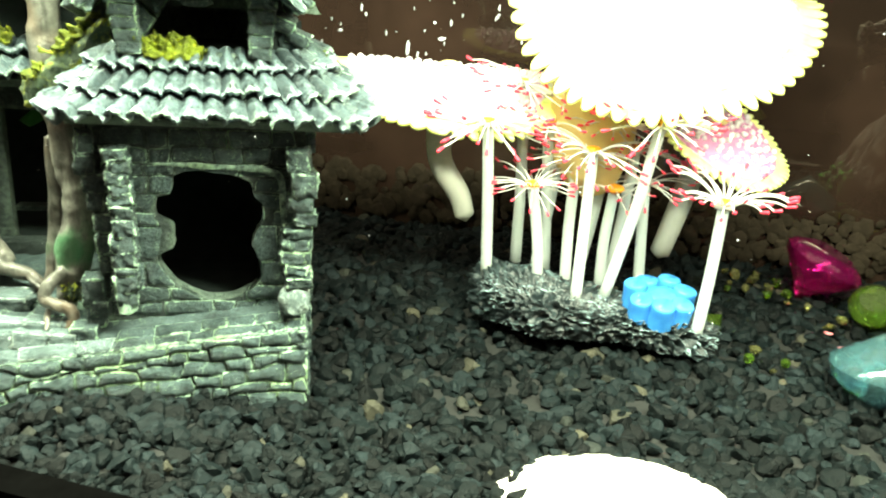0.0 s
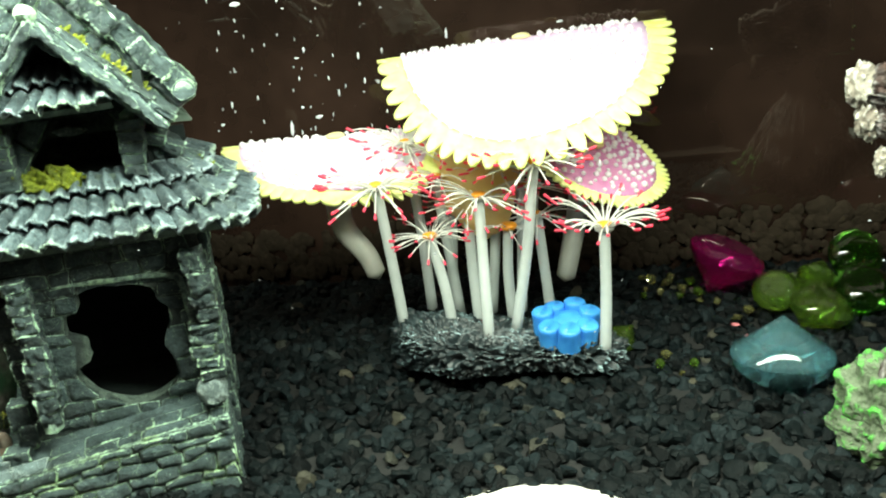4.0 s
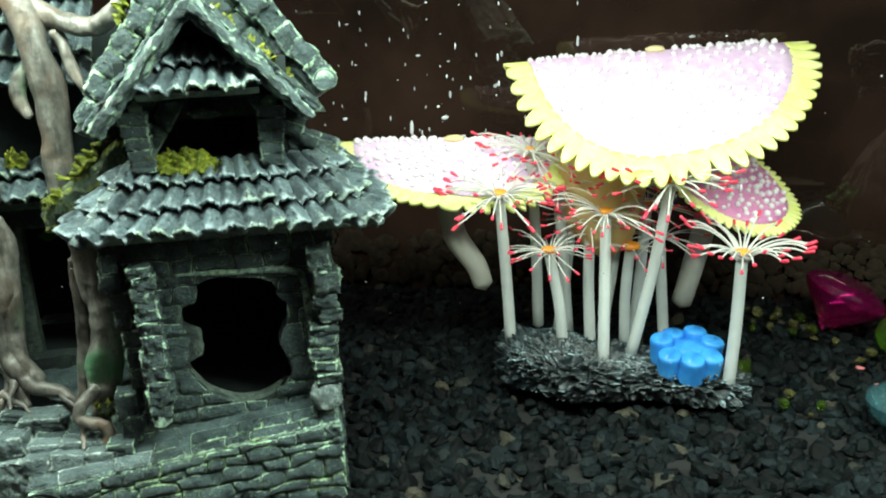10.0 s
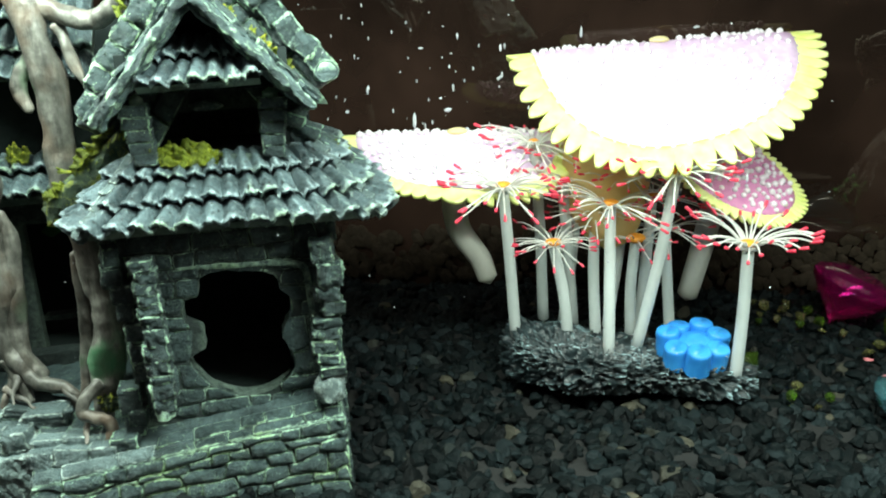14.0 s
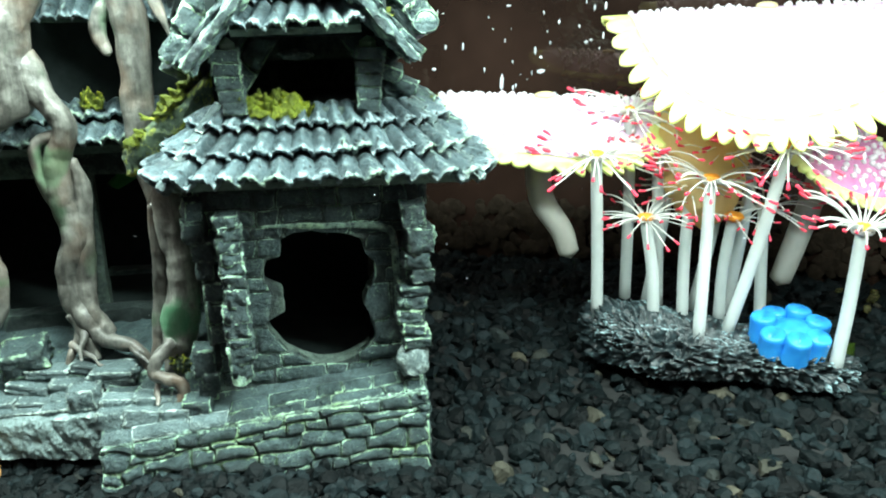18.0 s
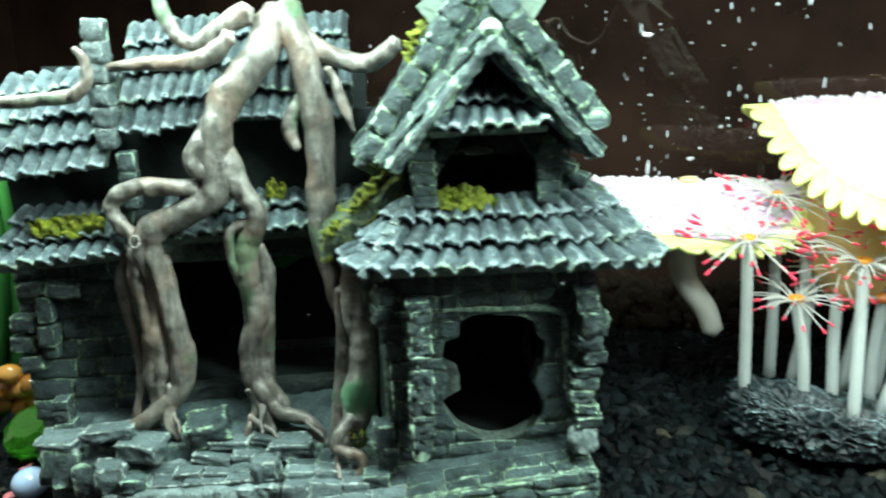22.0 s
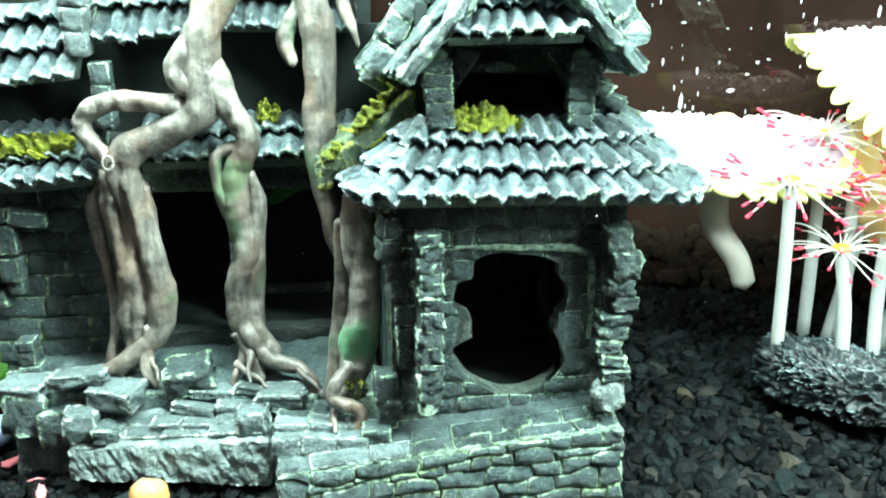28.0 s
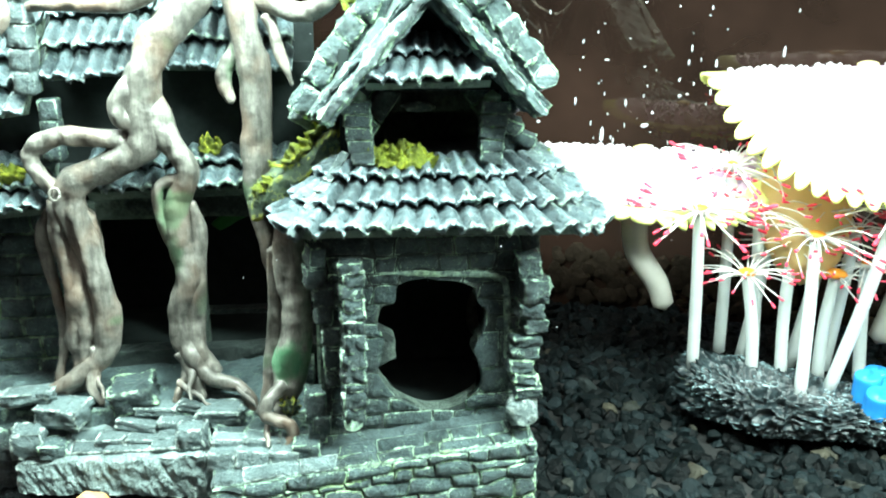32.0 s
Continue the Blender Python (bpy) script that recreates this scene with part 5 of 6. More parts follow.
for v in made:
    d = v.co.copy()
    lump = 1 + 0.10 * fbm(d * 2.2) + 0.05 * fbm(d * 5)
    top = 1.1 if d.z > 0 else 0.7
    hump = 0.55 * math.exp(-((d.x + 0.8) ** 2 / 0.05)) + 0.35 * math.exp(-((d.x + 0.42) ** 2 / 0.05)) * (d.y > 0) - 0.28 * math.exp(-((d.x - 0.18) ** 2 / 0.03))
    q = Vector((math.copysign(abs(d.x) ** 0.8, d.x) * 4.9, math.copysign(abs(d.y) ** 0.8, d.y) * (1.45 if d.y < 0 else 1.9), math.copysign(abs(d.z) ** 0.62, d.z) * top * (1 + hump)))
    q *= lump
    bent = q + noise.noise_vector(q * 1.3) * 0.3
    cells, fine = noise.voronoi(bent * 2.1)[0], noise.voronoi(bent * 3.9)[0]
    big, small = min(cells[1] - cells[0], 0.6), min(fine[1] - fine[0], 0.6)
    mixed = 0.5 + 0.5 * max(-1.0, min(1.0, 2.5 * noise.noise(q * 0.7)))
    pit = big * mixed + small * (1 - mixed) * 0.6
    walls.append(math.exp(-(pit / 0.075) ** 2))
    q += d * (0.18 - 0.95 * (1 - math.exp(-pit / 0.22)) * 0.62)
    v.co = along(q.x, q.y + 0.5 + 0.35 * math.sin(q.x * 0.8), 1.4 + q.z - 0.05 * q.x * 0.6)
rock = part("rock_foot", bm, POROUS, coral, "dark porous rock with pale crests", True)
rock.data.attributes.new("wall", "FLOAT", "POINT").data.foreach_set("value", walls)


def polyp(base, top, r, mouth=None):
    base, top = Vector(base), Vector(top)
    mid = (base + top) / 2 + Vector((rnd.uniform(-0.12, 0.12), rnd.uniform(-0.12, 0.12), 0))
    st = part("stalk", tube(bmesh.new(), [(*base, r), (*mid, r * 0.95), (*top, r * 0.9)], 12, 5), STALK, coral, "", True)
    if mouth:
        bm = bmesh.new()
        blob(bm, top + Vector((0, 0, 0.12)), (mouth, mouth, mouth * 0.45), 0.03, 1, 2)
        part("mouth", bm, ORANGE, st, "orange mouth disc", True)
    return st


def thread_mesh(seed, reach, rise):
    """A bent white thread with a thicker red end."""
    bm = bmesh.new()
    pts = [(0.15, 0, 0.0, 0.045), (reach * 0.4, 0, rise * 0.5 + 0.15, 0.033), (reach * 0.75, 0, rise * 0.9 + 0.11, 0.029), (reach, 0, rise, 0.029)]
    tube(bm, pts, 6, 4)
    n = len(bm.faces)
    a, b = Vector((reach, 0, rise)), Vector((reach * 0.8, 0, rise * 0.7))
    d = (a - b).normalized()
    tube(bm, [(*(a - d * 0.08), 0.034), (*(a + d * 0.06), 0.056), (*(a + d * 0.24), 0.060)], 8, 2)
    me = bpy.data.meshes.new("tentacle")
    bmesh.ops.recalc_face_normals(bm, faces=bm.faces)
    bm.faces.ensure_lookup_table()
    for i, f in enumerate(bm.faces):
        f.material_index, f.smooth = int(i >= n), True
    bm.to_mesh(me)
    bm.free()
    me.materials.append(THREAD)
    me.materials.append(TIP)
    return me


THREADS = [thread_mesh(k, 1.8 + 0.16 * (k % 4), (-0.55, -0.15, 0.1, 0.3, 0.5, 0.75)[k % 6]) for k in range(12)]

CUPPED = [thread_mesh(k, 1.6 + 0.12 * (k % 4), (0.2, 0.45, 0.65, 0.95, 0.55)[k % 5]) for k in range(10)]


def crown(stalk, top, n, size, lean, threads):
    bm = bmesh.new()
    blob(bm, Vector(top) + Vector((0, 0, 0.0)), (0.38 * size, 0.38 * size, 0.16 * size), 0.05, 1, 2)
    part("disc", bm, THREAD, stalk, "", True)
    n = round(n * (0.95 if threads is CUPPED else 1.2))
    for k in range(n):
        m = Matrix.Translation(top) @ pose(0, 0, 0, lean[0], lean[1], 0) @ pose(0, 0, 0, 0, 0, 360 * (k + rnd.uniform(-0.25, 0.25)) / n) @ Matrix.Scale(size * rnd.uniform(0.88, 1.08), 4)
        piece("tentacle", rnd.choice(threads), stalk, m)


for base, top, n, size, mouth in (((8.9, 4.06, 2.2), (8.3, 3.7, 8.75), 34, 1.05, 0.34), ((10.4, 4.9, 2.6), (9.9, 4.7, 10.2), 26, 0.95, 0.2), ((10.8, 3.0, 2.2), (10.2, 3.2, 6.4), 24, 0.8, 0.33),
                                  ((11.5, 4.2, 2.4), (10.9, 4.1, 8.7), 24, 0.9, 0.36), ((11.9, 1.5, 2.1), (12.2, 2.4, 8.0), 30, 0.95, 0.34), ((12.0, 3.0, 2.2), (12.0, 3.4, 7.4), 22, 0.85, 0.3),
                                  ((13.2, 1.8, 2.1), (14.1, 1.0, 9.35), 30, 1.05, 0.36), ((13.5, 2.9, 2.2), (13.5, 2.8, 6.35), 14, 0.7, 0.42), ((15.3, 2.9, 2.0), (15.0, 3.2, 6.6), 18, 0.85, 0.2),
                                  ((16.04, -0.78, 1.6), (16.2, -0.68, 6.85), 34, 1.05, 0.36), ((11.2, 4.6, 2.4), (11.6, 4.3, 9.7), 24, 0.9, 0.3), ((12.9, 3.9, 2.3), (13.3, 3.3, 8.9), 24, 0.85, 0.3), ((14.2, 3.6, 2.2), (14.4, 3.3, 7.9), 20, 0.8, 0.3)):
    crown(polyp(base, top, 0.235, mouth), top, n, size, (9 if base[1] < 0 else 3, 0), CUPPED if base[1] < 0 else THREADS)
bm = tube(bmesh.new(), [(7.0, 6.4, 8.8, 0.55), (7.0, 6.4, 7.4, 0.52), (7.2, 6.3, 6.4, 0.5), (7.9, 5.9, 5.3, 0.46), (8.2, 5.7, 4.4, 0.42)], 14, 6)
part("hanging_tube", bm, TUBE, coral, "milky grey hanging tube", True)
bm = tube(bmesh.new(), [(17.0, 3.0, 7.6, 0.45), (16.7, 3.2, 5.6, 0.45), (16.3, 3.4, 3.5, 0.42)], 14, 6)
part("hanging_tube", bm, TUBE, coral, "milky grey hanging tube", True)
bm = tube(bmesh.new(), [(13.8, 5.4, 12.4, 0.7), (13.4, 5.2, 11.2, 1.1), (13.0, 4.8, 9.8, 1.75), (12.8, 4.3, 8.6, 1.75), (12.8, 3.9, 7.2, 1.4), (12.8, 3.8, 6.4, 0.95), (12.8, 3.8, 6.0, 0.45)], 40, 8, 0.12, 1.4)
part("peach_bulb", bm, PEACH, coral, "peach translucent bulb hanging under the caps", True)


def cap(name, centre, sx, fx, nx, radius, front, droop, nubs, seed, back=0.55, side=0.0, bow=1.0, square=1.0, skew=0.0, skin=LILAC, look="lilac cap sown with white nubs, yellow scalloped rim"):
    """A scalloped mushroom cap that hangs over at the front: sx along, fx to the front, nx up; bow bends the hanging half, square fills its corners."""
    r = random.Random(seed)
    centre, sx, fx, nx = (Vector(v) for v in (centre, sx, fx, nx))
    sx, fx, nx = sx.normalized(), fx.normalized(), nx.normalized()
    teeth_n = 60

    def at(rad, ang, lift=0.0):
        cu, su = math.cos(ang), math.sin(ang)
        if su > 0:
            u = math.copysign(abs(cu) ** square, cu) * rad
            f = su ** square * rad * front * (1 + skew * u)
            drop = droop * ((f * f + 0.02) ** (bow / 2) - 0.02 ** (bow / 2))
            f *= 1 - 0.25 * droop
        else:
            u, f = math.copysign(abs(cu) ** square, cu) * rad, su * rad * back
            drop = 0.55 * droop * ((f * f + 0.02) ** 0.5 - 0.02 ** 0.5)
        drop += side * max(0.0, abs(u) - 0.5) ** 2
        return centre + sx * u * radius + fx * f * radius + nx * (lift - drop * radius)

    def disc(r0, r1, nr, teeth, depth):
        bm = bmesh.new()
        na = 12 * teeth_n
        for lift in (0.0, -depth):
            rings = []
            for i in range(nr + 1):
                rad = r0 + (r1 - r0) * i / nr
                ring = []
                for k in range(na):
                    ang = 2 * math.pi * k / na
                    # rounded fingers with sharp gaps between them
                    lobe = abs(math.cos(teeth_n * ang / 2 + 0.4 * math.sin(3 * ang + seed))) ** 0.62
                    saw = 1 + teeth * (lobe - 0.72) * (i / nr) ** 1.2 * (1 + 0.35 * math.sin(5 * ang + seed))
                    wave = (0.020 * radius if teeth else 0) * (lobe - 0.6) * i / nr + 0.05 * noise.noise(Vector((math.cos(ang) * 3, math.sin(ang) * 3, seed))) * (i / nr if teeth else 0)
                    ring.append(bm.verts.new(at(rad * saw, ang, lift + wave)))
                rings.append(ring)
            for a, b in zip(rings, rings[1:]):
                for k in range(na):
                    bm.faces.new((a[k], a[(k + 1) % na], b[(k + 1) % na], b[k]))
            if lift == 0.0:
                first = rings
            else:
                for a, b in ((first[-1], rings[-1]), (first[0], rings[0])):
                    for k in range(na):
                        bm.faces.new((a[k], a[(k + 1) % na], b[(k + 1) % na], b[k]))
        bmesh.ops.remove_doubles(bm, verts=bm.verts, dist=1e-4)
        return bm

    body = part(name, disc(0.02, 0.88, 12, 0.0, 0.14), skin, coral, look, True)
    part("rim", disc(0.87, 1.02, 6, 0.12, 0.13), RIM, body, "yellow-green scalloped rim", True)
    bm = bmesh.new()
    for k in range(nubs):
        rad, ang = math.sqrt(0.02 + 0.70 * k / nubs) + r.uniform(-0.012, 0.012), k * 2.39996 + r.uniform(-0.1, 0.1)
        s = r.uniform(0.09, 0.17)
        q = at(rad, ang, 0.0)
        blob(bm, q + nx * s * 0.3, (s, s, s), 0.0, 1, 1)
    tagged(part("nub_cover", bm, NUB, body, "white nubs", True), "", "", "", "stuff")
    bm = bmesh.new()
    blob(bm, at(0.0, math.pi / 2, 0.05), (0.42, 0.36, 0.16), 0.05, 1, 3)
    part("mouth", bm, MOUTH, body, "pale yellow mouth disc", True)
    return body


cap("mushroom_cap", (15.92, 6.17, 13.82), (0.981, -0.192, 0.043), (-0.195, -0.972, 0.13), (-0.015, 0.13, 0.99), 6.13, 1.11, 0.76, 330, 1, 0.5, 0.066, 1.02, 0.86, -0.187)
cap("mushroom_cap", (7.38, 7.1, 10.47), (0.944, -0.33, -0.005), (-0.327, -0.939, 0.11), (0.04, 0.10, 0.99), 4.88, 0.646, 0.96, 260, 2, 0.5, 0.08, 0.96, 0.76, 0.14)
cap("mushroom_cap", (17.96, 3.57, 9.11), (0.713, -0.462, -0.528), (-0.642, -0.733, -0.225), (0.283, -0.499, 0.819), 3.45, 0.96, 0.125, 150, 3, 0.95, skin=PINKCAP, look="smaller tilted pink cap sown with white nubs, yellow scalloped rim")

# the blue polyps
blue = part("blue_polyp_base", blob(bmesh.new(), (15.0, 0.6, 2.25), (1.05, 1.0, 0.85), 0.08, 1, 3), BLUE, coral, "bright blue cluster of cup polyps", True)
lean = Vector((-0.05, -0.2, 1)).normalized()
e1 = lean.orthogonal().normalized()
e2 = lean.cross(e1)
for k in range(8):
    a = 2 * math.pi * k / 7 if k < 7 else 0
    rad = 0.92 if k < 7 else 0.0
    d = (e1 * math.cos(a) + e2 * math.sin(a)) * rad
    b0 = Vector((15.0, 0.6, 2.1)) + d * 0.95
    t0 = Vector((15.0, 0.6, 2.3)) + d * 1.1 + lean * ((0.8, 0.65, 0.85, 0.7, 0.8, 0.7, 0.8, 0.3)[k])
    bm = bmesh.new()
    w = (t0 - b0).normalized()
    tube(bm, [(*b0, 0.52), (*(b0 + (t0 - b0) * 0.6), 0.47), (*(t0 - w * 0.1), 0.46), (*t0, 0.40), (*(t0 - w * 0.02), 0.30), (*(t0 - w * 0.22), 0.25), (*(t0 - w * 0.45), 0.1)], 14, 3, tip=False)
    part("cup", bm, BLUE, blue, "", True)


# ---- gems, shell, pebbles ----
def facets(name, bm, mat, parent, polished):
    """Loose facets that face outwards, as one part; their normals stay as they are."""
    o = ORIGIN[parent]
    bmesh.ops.remove_doubles(bm, verts=bm.verts, dist=1e-5)
    for v in bm.verts:
        v.co = (v.co - o) * CM
    me = bpy.data.meshes.new(name)
    for f in bm.faces:
        f.smooth = polished and len(f.verts) == 3
    bm.to_mesh(me)
    bm.free()
    me.materials.append(mat)
    ob = new(name, me)
    ob.parent = parent
    return ob


def gem(name, at, width, axis, mat, label, turn=0, cut=9, group="acrylic gems", tall=1.0, deep=1.0):
    """A brilliant: flat table, crown, girdle and a long pavilion; axis points from table to tip."""
    th = thing(name, at, label, "gem", group)
    halves = {}
    r = width / 2
    q = Vector(axis).to_track_quat("Z", "Y").to_matrix().to_4x4() @ pose(0, 0, 0, 0, 0, turn)
    rings = []
    for z, k, off in ((-0.42, 0.55, 0.0), (-0.18, 0.93, 0.5), (-0.02, 1.0, 0.0), (0.10, 0.97, 0.5), (0.55, 0.42, 0.0)):
        rings.append([q @ Vector((math.cos(2 * math.pi * (s + off) / cut) * k * r, math.sin(2 * math.pi * (s + off) / cut) * k * r, z * r * 1.25 * tall * (deep if z < 0 else 1))) for s in range(cut)])
    tip = q @ Vector((0, 0, r * 1.15 * tall))
    low = min(min(p.z for ring in rings for p in ring), tip.z)
    lift = Vector(at) - Vector((0, 0, low))

    def face(half, *places):
        bm = halves.setdefault(half, bmesh.new())
        bm.faces.new([bm.verts.new(p + lift) for p in places])

    for i, (a, b) in enumerate(zip(rings, rings[1:])):
        half = "crown" if i < 2 else "pavilion"
        for s in range(cut):
            n = (s + 1) % cut
            if i % 2 == 0:
                face(half, a[s], a[n], b[s])
                face(half, a[n], b[n], b[s])
            else:
                face(half, a[s], b[n], b[s])
                face(half, a[s], a[n], b[n])
    face("crown", *rings[0])
    for s in range(cut):
        face("pavilion", rings[-1][s], rings[-1][(s + 1) % cut], tip)
    for half, bm in halves.items():
        middle = lift + sum((p for ring in rings for p in ring), Vector((0, 0, 0))) / (len(rings) * cut)
        for f in bm.faces:
            f.normal_update()
            if f.normal.dot(f.calc_center_median() - middle) < 0:
                f.normal_flip()
        facets(half, bm, mat, th, cut > 9)
    return th


gem("acrylic_gem", (24.8, 3.7, bed(24.8) - 0.1), 3.7, (-0.34, 0.18, -0.90), G_RED, "magenta faceted acrylic gem standing on its tip in gravel", 0, 14, deep=0.6)
gem("acrylic_gem", (21.7, -4.2, bed(21) - 0.3), 3.8, (0.05, 0.08, 1), G_TEAL, "large clear aqua acrylic gem lying on its table", 0, 20, tall=0.7, deep=1.7)
gem("acrylic_gem", (25.25, 0.7, bed(25) + 0.05), 2.1, (0.5, 0.35, -0.75), G_LIME, "yellow-green acrylic gem in the gravel", 20, 12)
gem("acrylic_gem", (26.0, -1.2, bed(26) - 0.8), 2.7, (-0.25, 0.1, -0.9), G_LIME, "yellow-green acrylic gem sunk in the gravel", 50, 14)
gem("acrylic_gem", (30.5, 1.8, bed(30) + 0.0), 2.6, (0.2, 0.75, -0.5), G_GREEN, "dark green acrylic gem leaning on others", 0, 16)
gem("acrylic_gem", (28.4, -1.0, bed(28) - 0.4), 2.5, (0.3, 0.3, -0.8), G_GREEN, "green acrylic gem in the gravel", 15, 14)
gem("acrylic_gem", (31.0, -1.4, bed(31)), 2.8, (0.2, -0.9, 0.2), G_RED, "magenta acrylic gem half behind the tree stump", 10, 14)
gem("acrylic_gem", (27.3, 0.9, bed(27) - 0.3), 1.6, (-0.5, 0.2, 0.8), G_LIME, "small yellow-green acrylic gem", 33)
gem("acrylic_gem", (28.3, 1.7, bed(28) - 0.3), 1.9, (0.6, 0.4, 0.5), G_LIME, "small yellow-green acrylic gem", 75)
gem("acrylic_gem", (17.9, 1.4, bed(18) - 0.3), 1.5, (0.5, -0.3, 0.8), G_LIME, "small yellow acrylic gem beside the rock foot", 12)
gem("acrylic_gem", (-20.6, 9.6, bed(-21) - 0.1), 2.7, (0.15, 0.5, -0.8), G_BRIGHT, "bright green acrylic gem near the temple", 12)

for k, (x, y, s) in enumerate(((22.8, 5.7, 0.8), (22.9, 4.6, 0.7), (23.3, 3.8, 0.6), (23.1, 0.5, 0.7), (18.8, -0.8, 0.6), (18.2, -1.3, 0.5), (22.4, 6.6, 0.7), (24.0, 0.9, 0.6), (23.8, 5.2, 0.6),
                               (22.0, 5.0, 0.5), (21.6, 5.8, 0.45), (22.5, 4.0, 0.5), (23.0, 3.2, 0.45), (23.4, 2.4, 0.5), (21.2, 5.2, 0.4), (22.2, 7.2, 0.5), (23.4, 6.4, 0.55), (19.4, -1.9, 0.45), (18.6, -2.3, 0.4), (26.6, 2.4, 0.6), (27.5, 2.6, 0.6), (28.9, 2.6, 0.5))):
    gem("acrylic_chip", (x, y, bed(x, y) + 0.02), s * 0.85, (math.sin(k * 2.1), math.cos(k * 1.7), 0.5), (G_PALE, G_PALE, G_LIME)[k % 3], "small yellow acrylic chip among the gravel", 30 * k, 4 + k % 3, "acrylic chips", 0.6 + 0.3 * (k % 3))


def lump(name, at, size, mat, label, category, amp=0.1, seed=1, sub=3, group=""):
    th = part(name, blob(bmesh.new(), (0, 0, 0), size, amp, 1, sub, seed), mat, None, "", True)
    th.location = Vector(at) * CM
    return tagged(th, label, category, group)


shell = thing("white_shell", (9.6, -7.8, 0.1), "large white shell half buried in the front gravel", "shell")
bm = bmesh.new()
nu, nv = 56, 12
rows_ = []
for j in range(nv + 1):
    t = j / nv
    row = []
    for i in range(nu + 1):
        a = 2 * math.pi * i / nu
        rad = t
        row.append(Vector((math.cos(a) * 4.0 * rad, math.sin(a) * 2.9 * rad, 1.0 * (1 - t ** 2.2) + 0.015 * math.cos(a * 24) * t + 0.08 * math.cos(a) * rad * 4.0 - 0.1)))
    rows_.append(row)
turn = pose(0, 0, 0, 0, 0, SLANT + 8)
top = [[bm.verts.new(turn @ v + Vector((9.5, -8.1, 0.0))) for v in row] for row in rows_]
low = [[bm.verts.new(turn @ (v * 0.96 + Vector((0, 0, -0.18))) + Vector((9.5, -8.1, 0.0))) for v in row] for row in rows_]
for g in (top, low):
    for j in range(nv):
        for i in range(nu):
            bm.faces.new((g[j][i], g[j][i + 1], g[j + 1][i + 1], g[j + 1][i]))
for i in range(nu):
    bm.faces.new((top[nv][i], top[nv][i + 1], low[nv][i + 1], low[nv][i]))
bmesh.ops.remove_doubles(bm, verts=bm.verts, dist=1e-4)
part("valve", bm, SHELL, shell, "", True)
lump("amber_pebble", (-13.0, 1.0, 0.0), (0.6, 0.5, 0.55), NUT, "polished amber and white pebble on the gravel", "pebble", 0.12)
lump("glass_marble", (-19.45, 5.8, -0.2), (0.68, 0.68, 0.62), MARBLE, "pale blue glass marble on the gravel", "marble", 0.0)
heap = thing("pebble_heap", (-21.7, 11.2, -0.6), "little heap of orange and cream pebbles on the green gem", "pebbles")
for k, (dx, dz) in enumerate(((-0.7, 0.3), (0.2, 0.1), (0.8, 0.4), (-0.3, 1.0), (0.4, 1.1), (0.0, 1.8), (0.9, 1.3))):
    part("pebble", blob(bmesh.new(), (-21.7 + dx, 11.2 - 0.1 * k, 0.3 + dz + 0.3), (0.55, 0.5, 0.48), 0.12, 1, 3, k), (ORANGE_PEBBLE if k % 3 else NUT), heap, "", True)
for k, (x, y, s) in enumerate(((-18.4, 4.6, 0.4), (-20.3, 6.0, 0.45), (-16.8, 2.6, 0.4), (-18.9, 7.6, 0.35), (-17.2, 3.4, 0.3), (-20.6, 8.3, 0.4), (22.7, 0.0, 0.22))):
    bm = bmesh.new()
    blob(bm, (0, 0, 0), (s * 0.9, s * 0.4, 0.05), 0.45, 1.2, 3, k)
    for v in bm.verts:
        v.co.z += 0.35 * s * noise.noise(Vector((v.co.x * 2.2, v.co.y * 2.2, k)))
        v.co = pose(0, 0, 0, 20, -8, 50 * k) @ v.co + Vector((x, y, bed(x, y) + 0.22))
    tagged(part("food_flake", bm, PINK, None, "", True), "curled pink food flake on the gravel", "food flake", "food flakes")

# ---- the tree stump ornament ----
stump = thing("tree_stump_ornament", (23.5, -11, 0.6), "brown resin tree stump ornament with green window frame on pale rock", "aquarium ornament")


def limb(pts, seed, sides=72):
    """A broken branch whose fibres run along it."""
    bm = tube(bmesh.new(), pts, sides, 20, 0.12, 0.9)
    a, b = Vector(pts[0][:3]), Vector(pts[-1][:3])
    way = (b - a).normalized()
    for v in bm.verts:
        k = (v.co - a).dot(way)
        out = v.co - a - way * k
        d = out.normalized()
        p = Vector((d.x, d.y, d.z)) * 2.6 + Vector((seed * 3.1, k * 0.35, 0))
        cleft = abs(noise.noise(p * 1.5 + Vector((5, k * 0.5, 0))))
        v.co += d * (0.42 * noise.noise(p) + 0.24 * noise.noise(p * 2.4 + Vector((0, k * 0.8, 0))) - 0.34 * math.exp(-(cleft / 0.09) ** 2)) * min(out.length, 1.0)
    return bm


AXIS = Vector((24.7, -10.5, 0))
TRUNK = ((0.4, 2.4), (1.8, 2.85), (2.5, 3.12), (3.3, 3.08), (4.4, 2.78), (5.5, 2.38), (6.1, 2.05), (6.7, 1.55), (7.2, 1.2), (7.8, 1.0), (8.8, 0.98), (10.0, 1.08), (13.0, 1.3), (16.0, 1.6))
bm = tube(bmesh.new(), [(AXIS.x, AXIS.y, z, w) for z, w in TRUNK], 140, 9, 0.08, 0.9)
for v in bm.verts:
    out = Vector((v.co.x - AXIS.x, v.co.y - AXIS.y, 0))
    a = math.atan2(out.y, out.x)
    ridge = noise.noise(Vector((math.cos(a) * 7, math.sin(a) * 7, v.co.z * 0.35))) + 0.5 * noise.noise(Vector((math.cos(a) * 16, math.sin(a) * 16, v.co.z * 0.5)))
    v.co += out.normalized() * ridge * 0.26 * min(out.length / 2.5, 1)
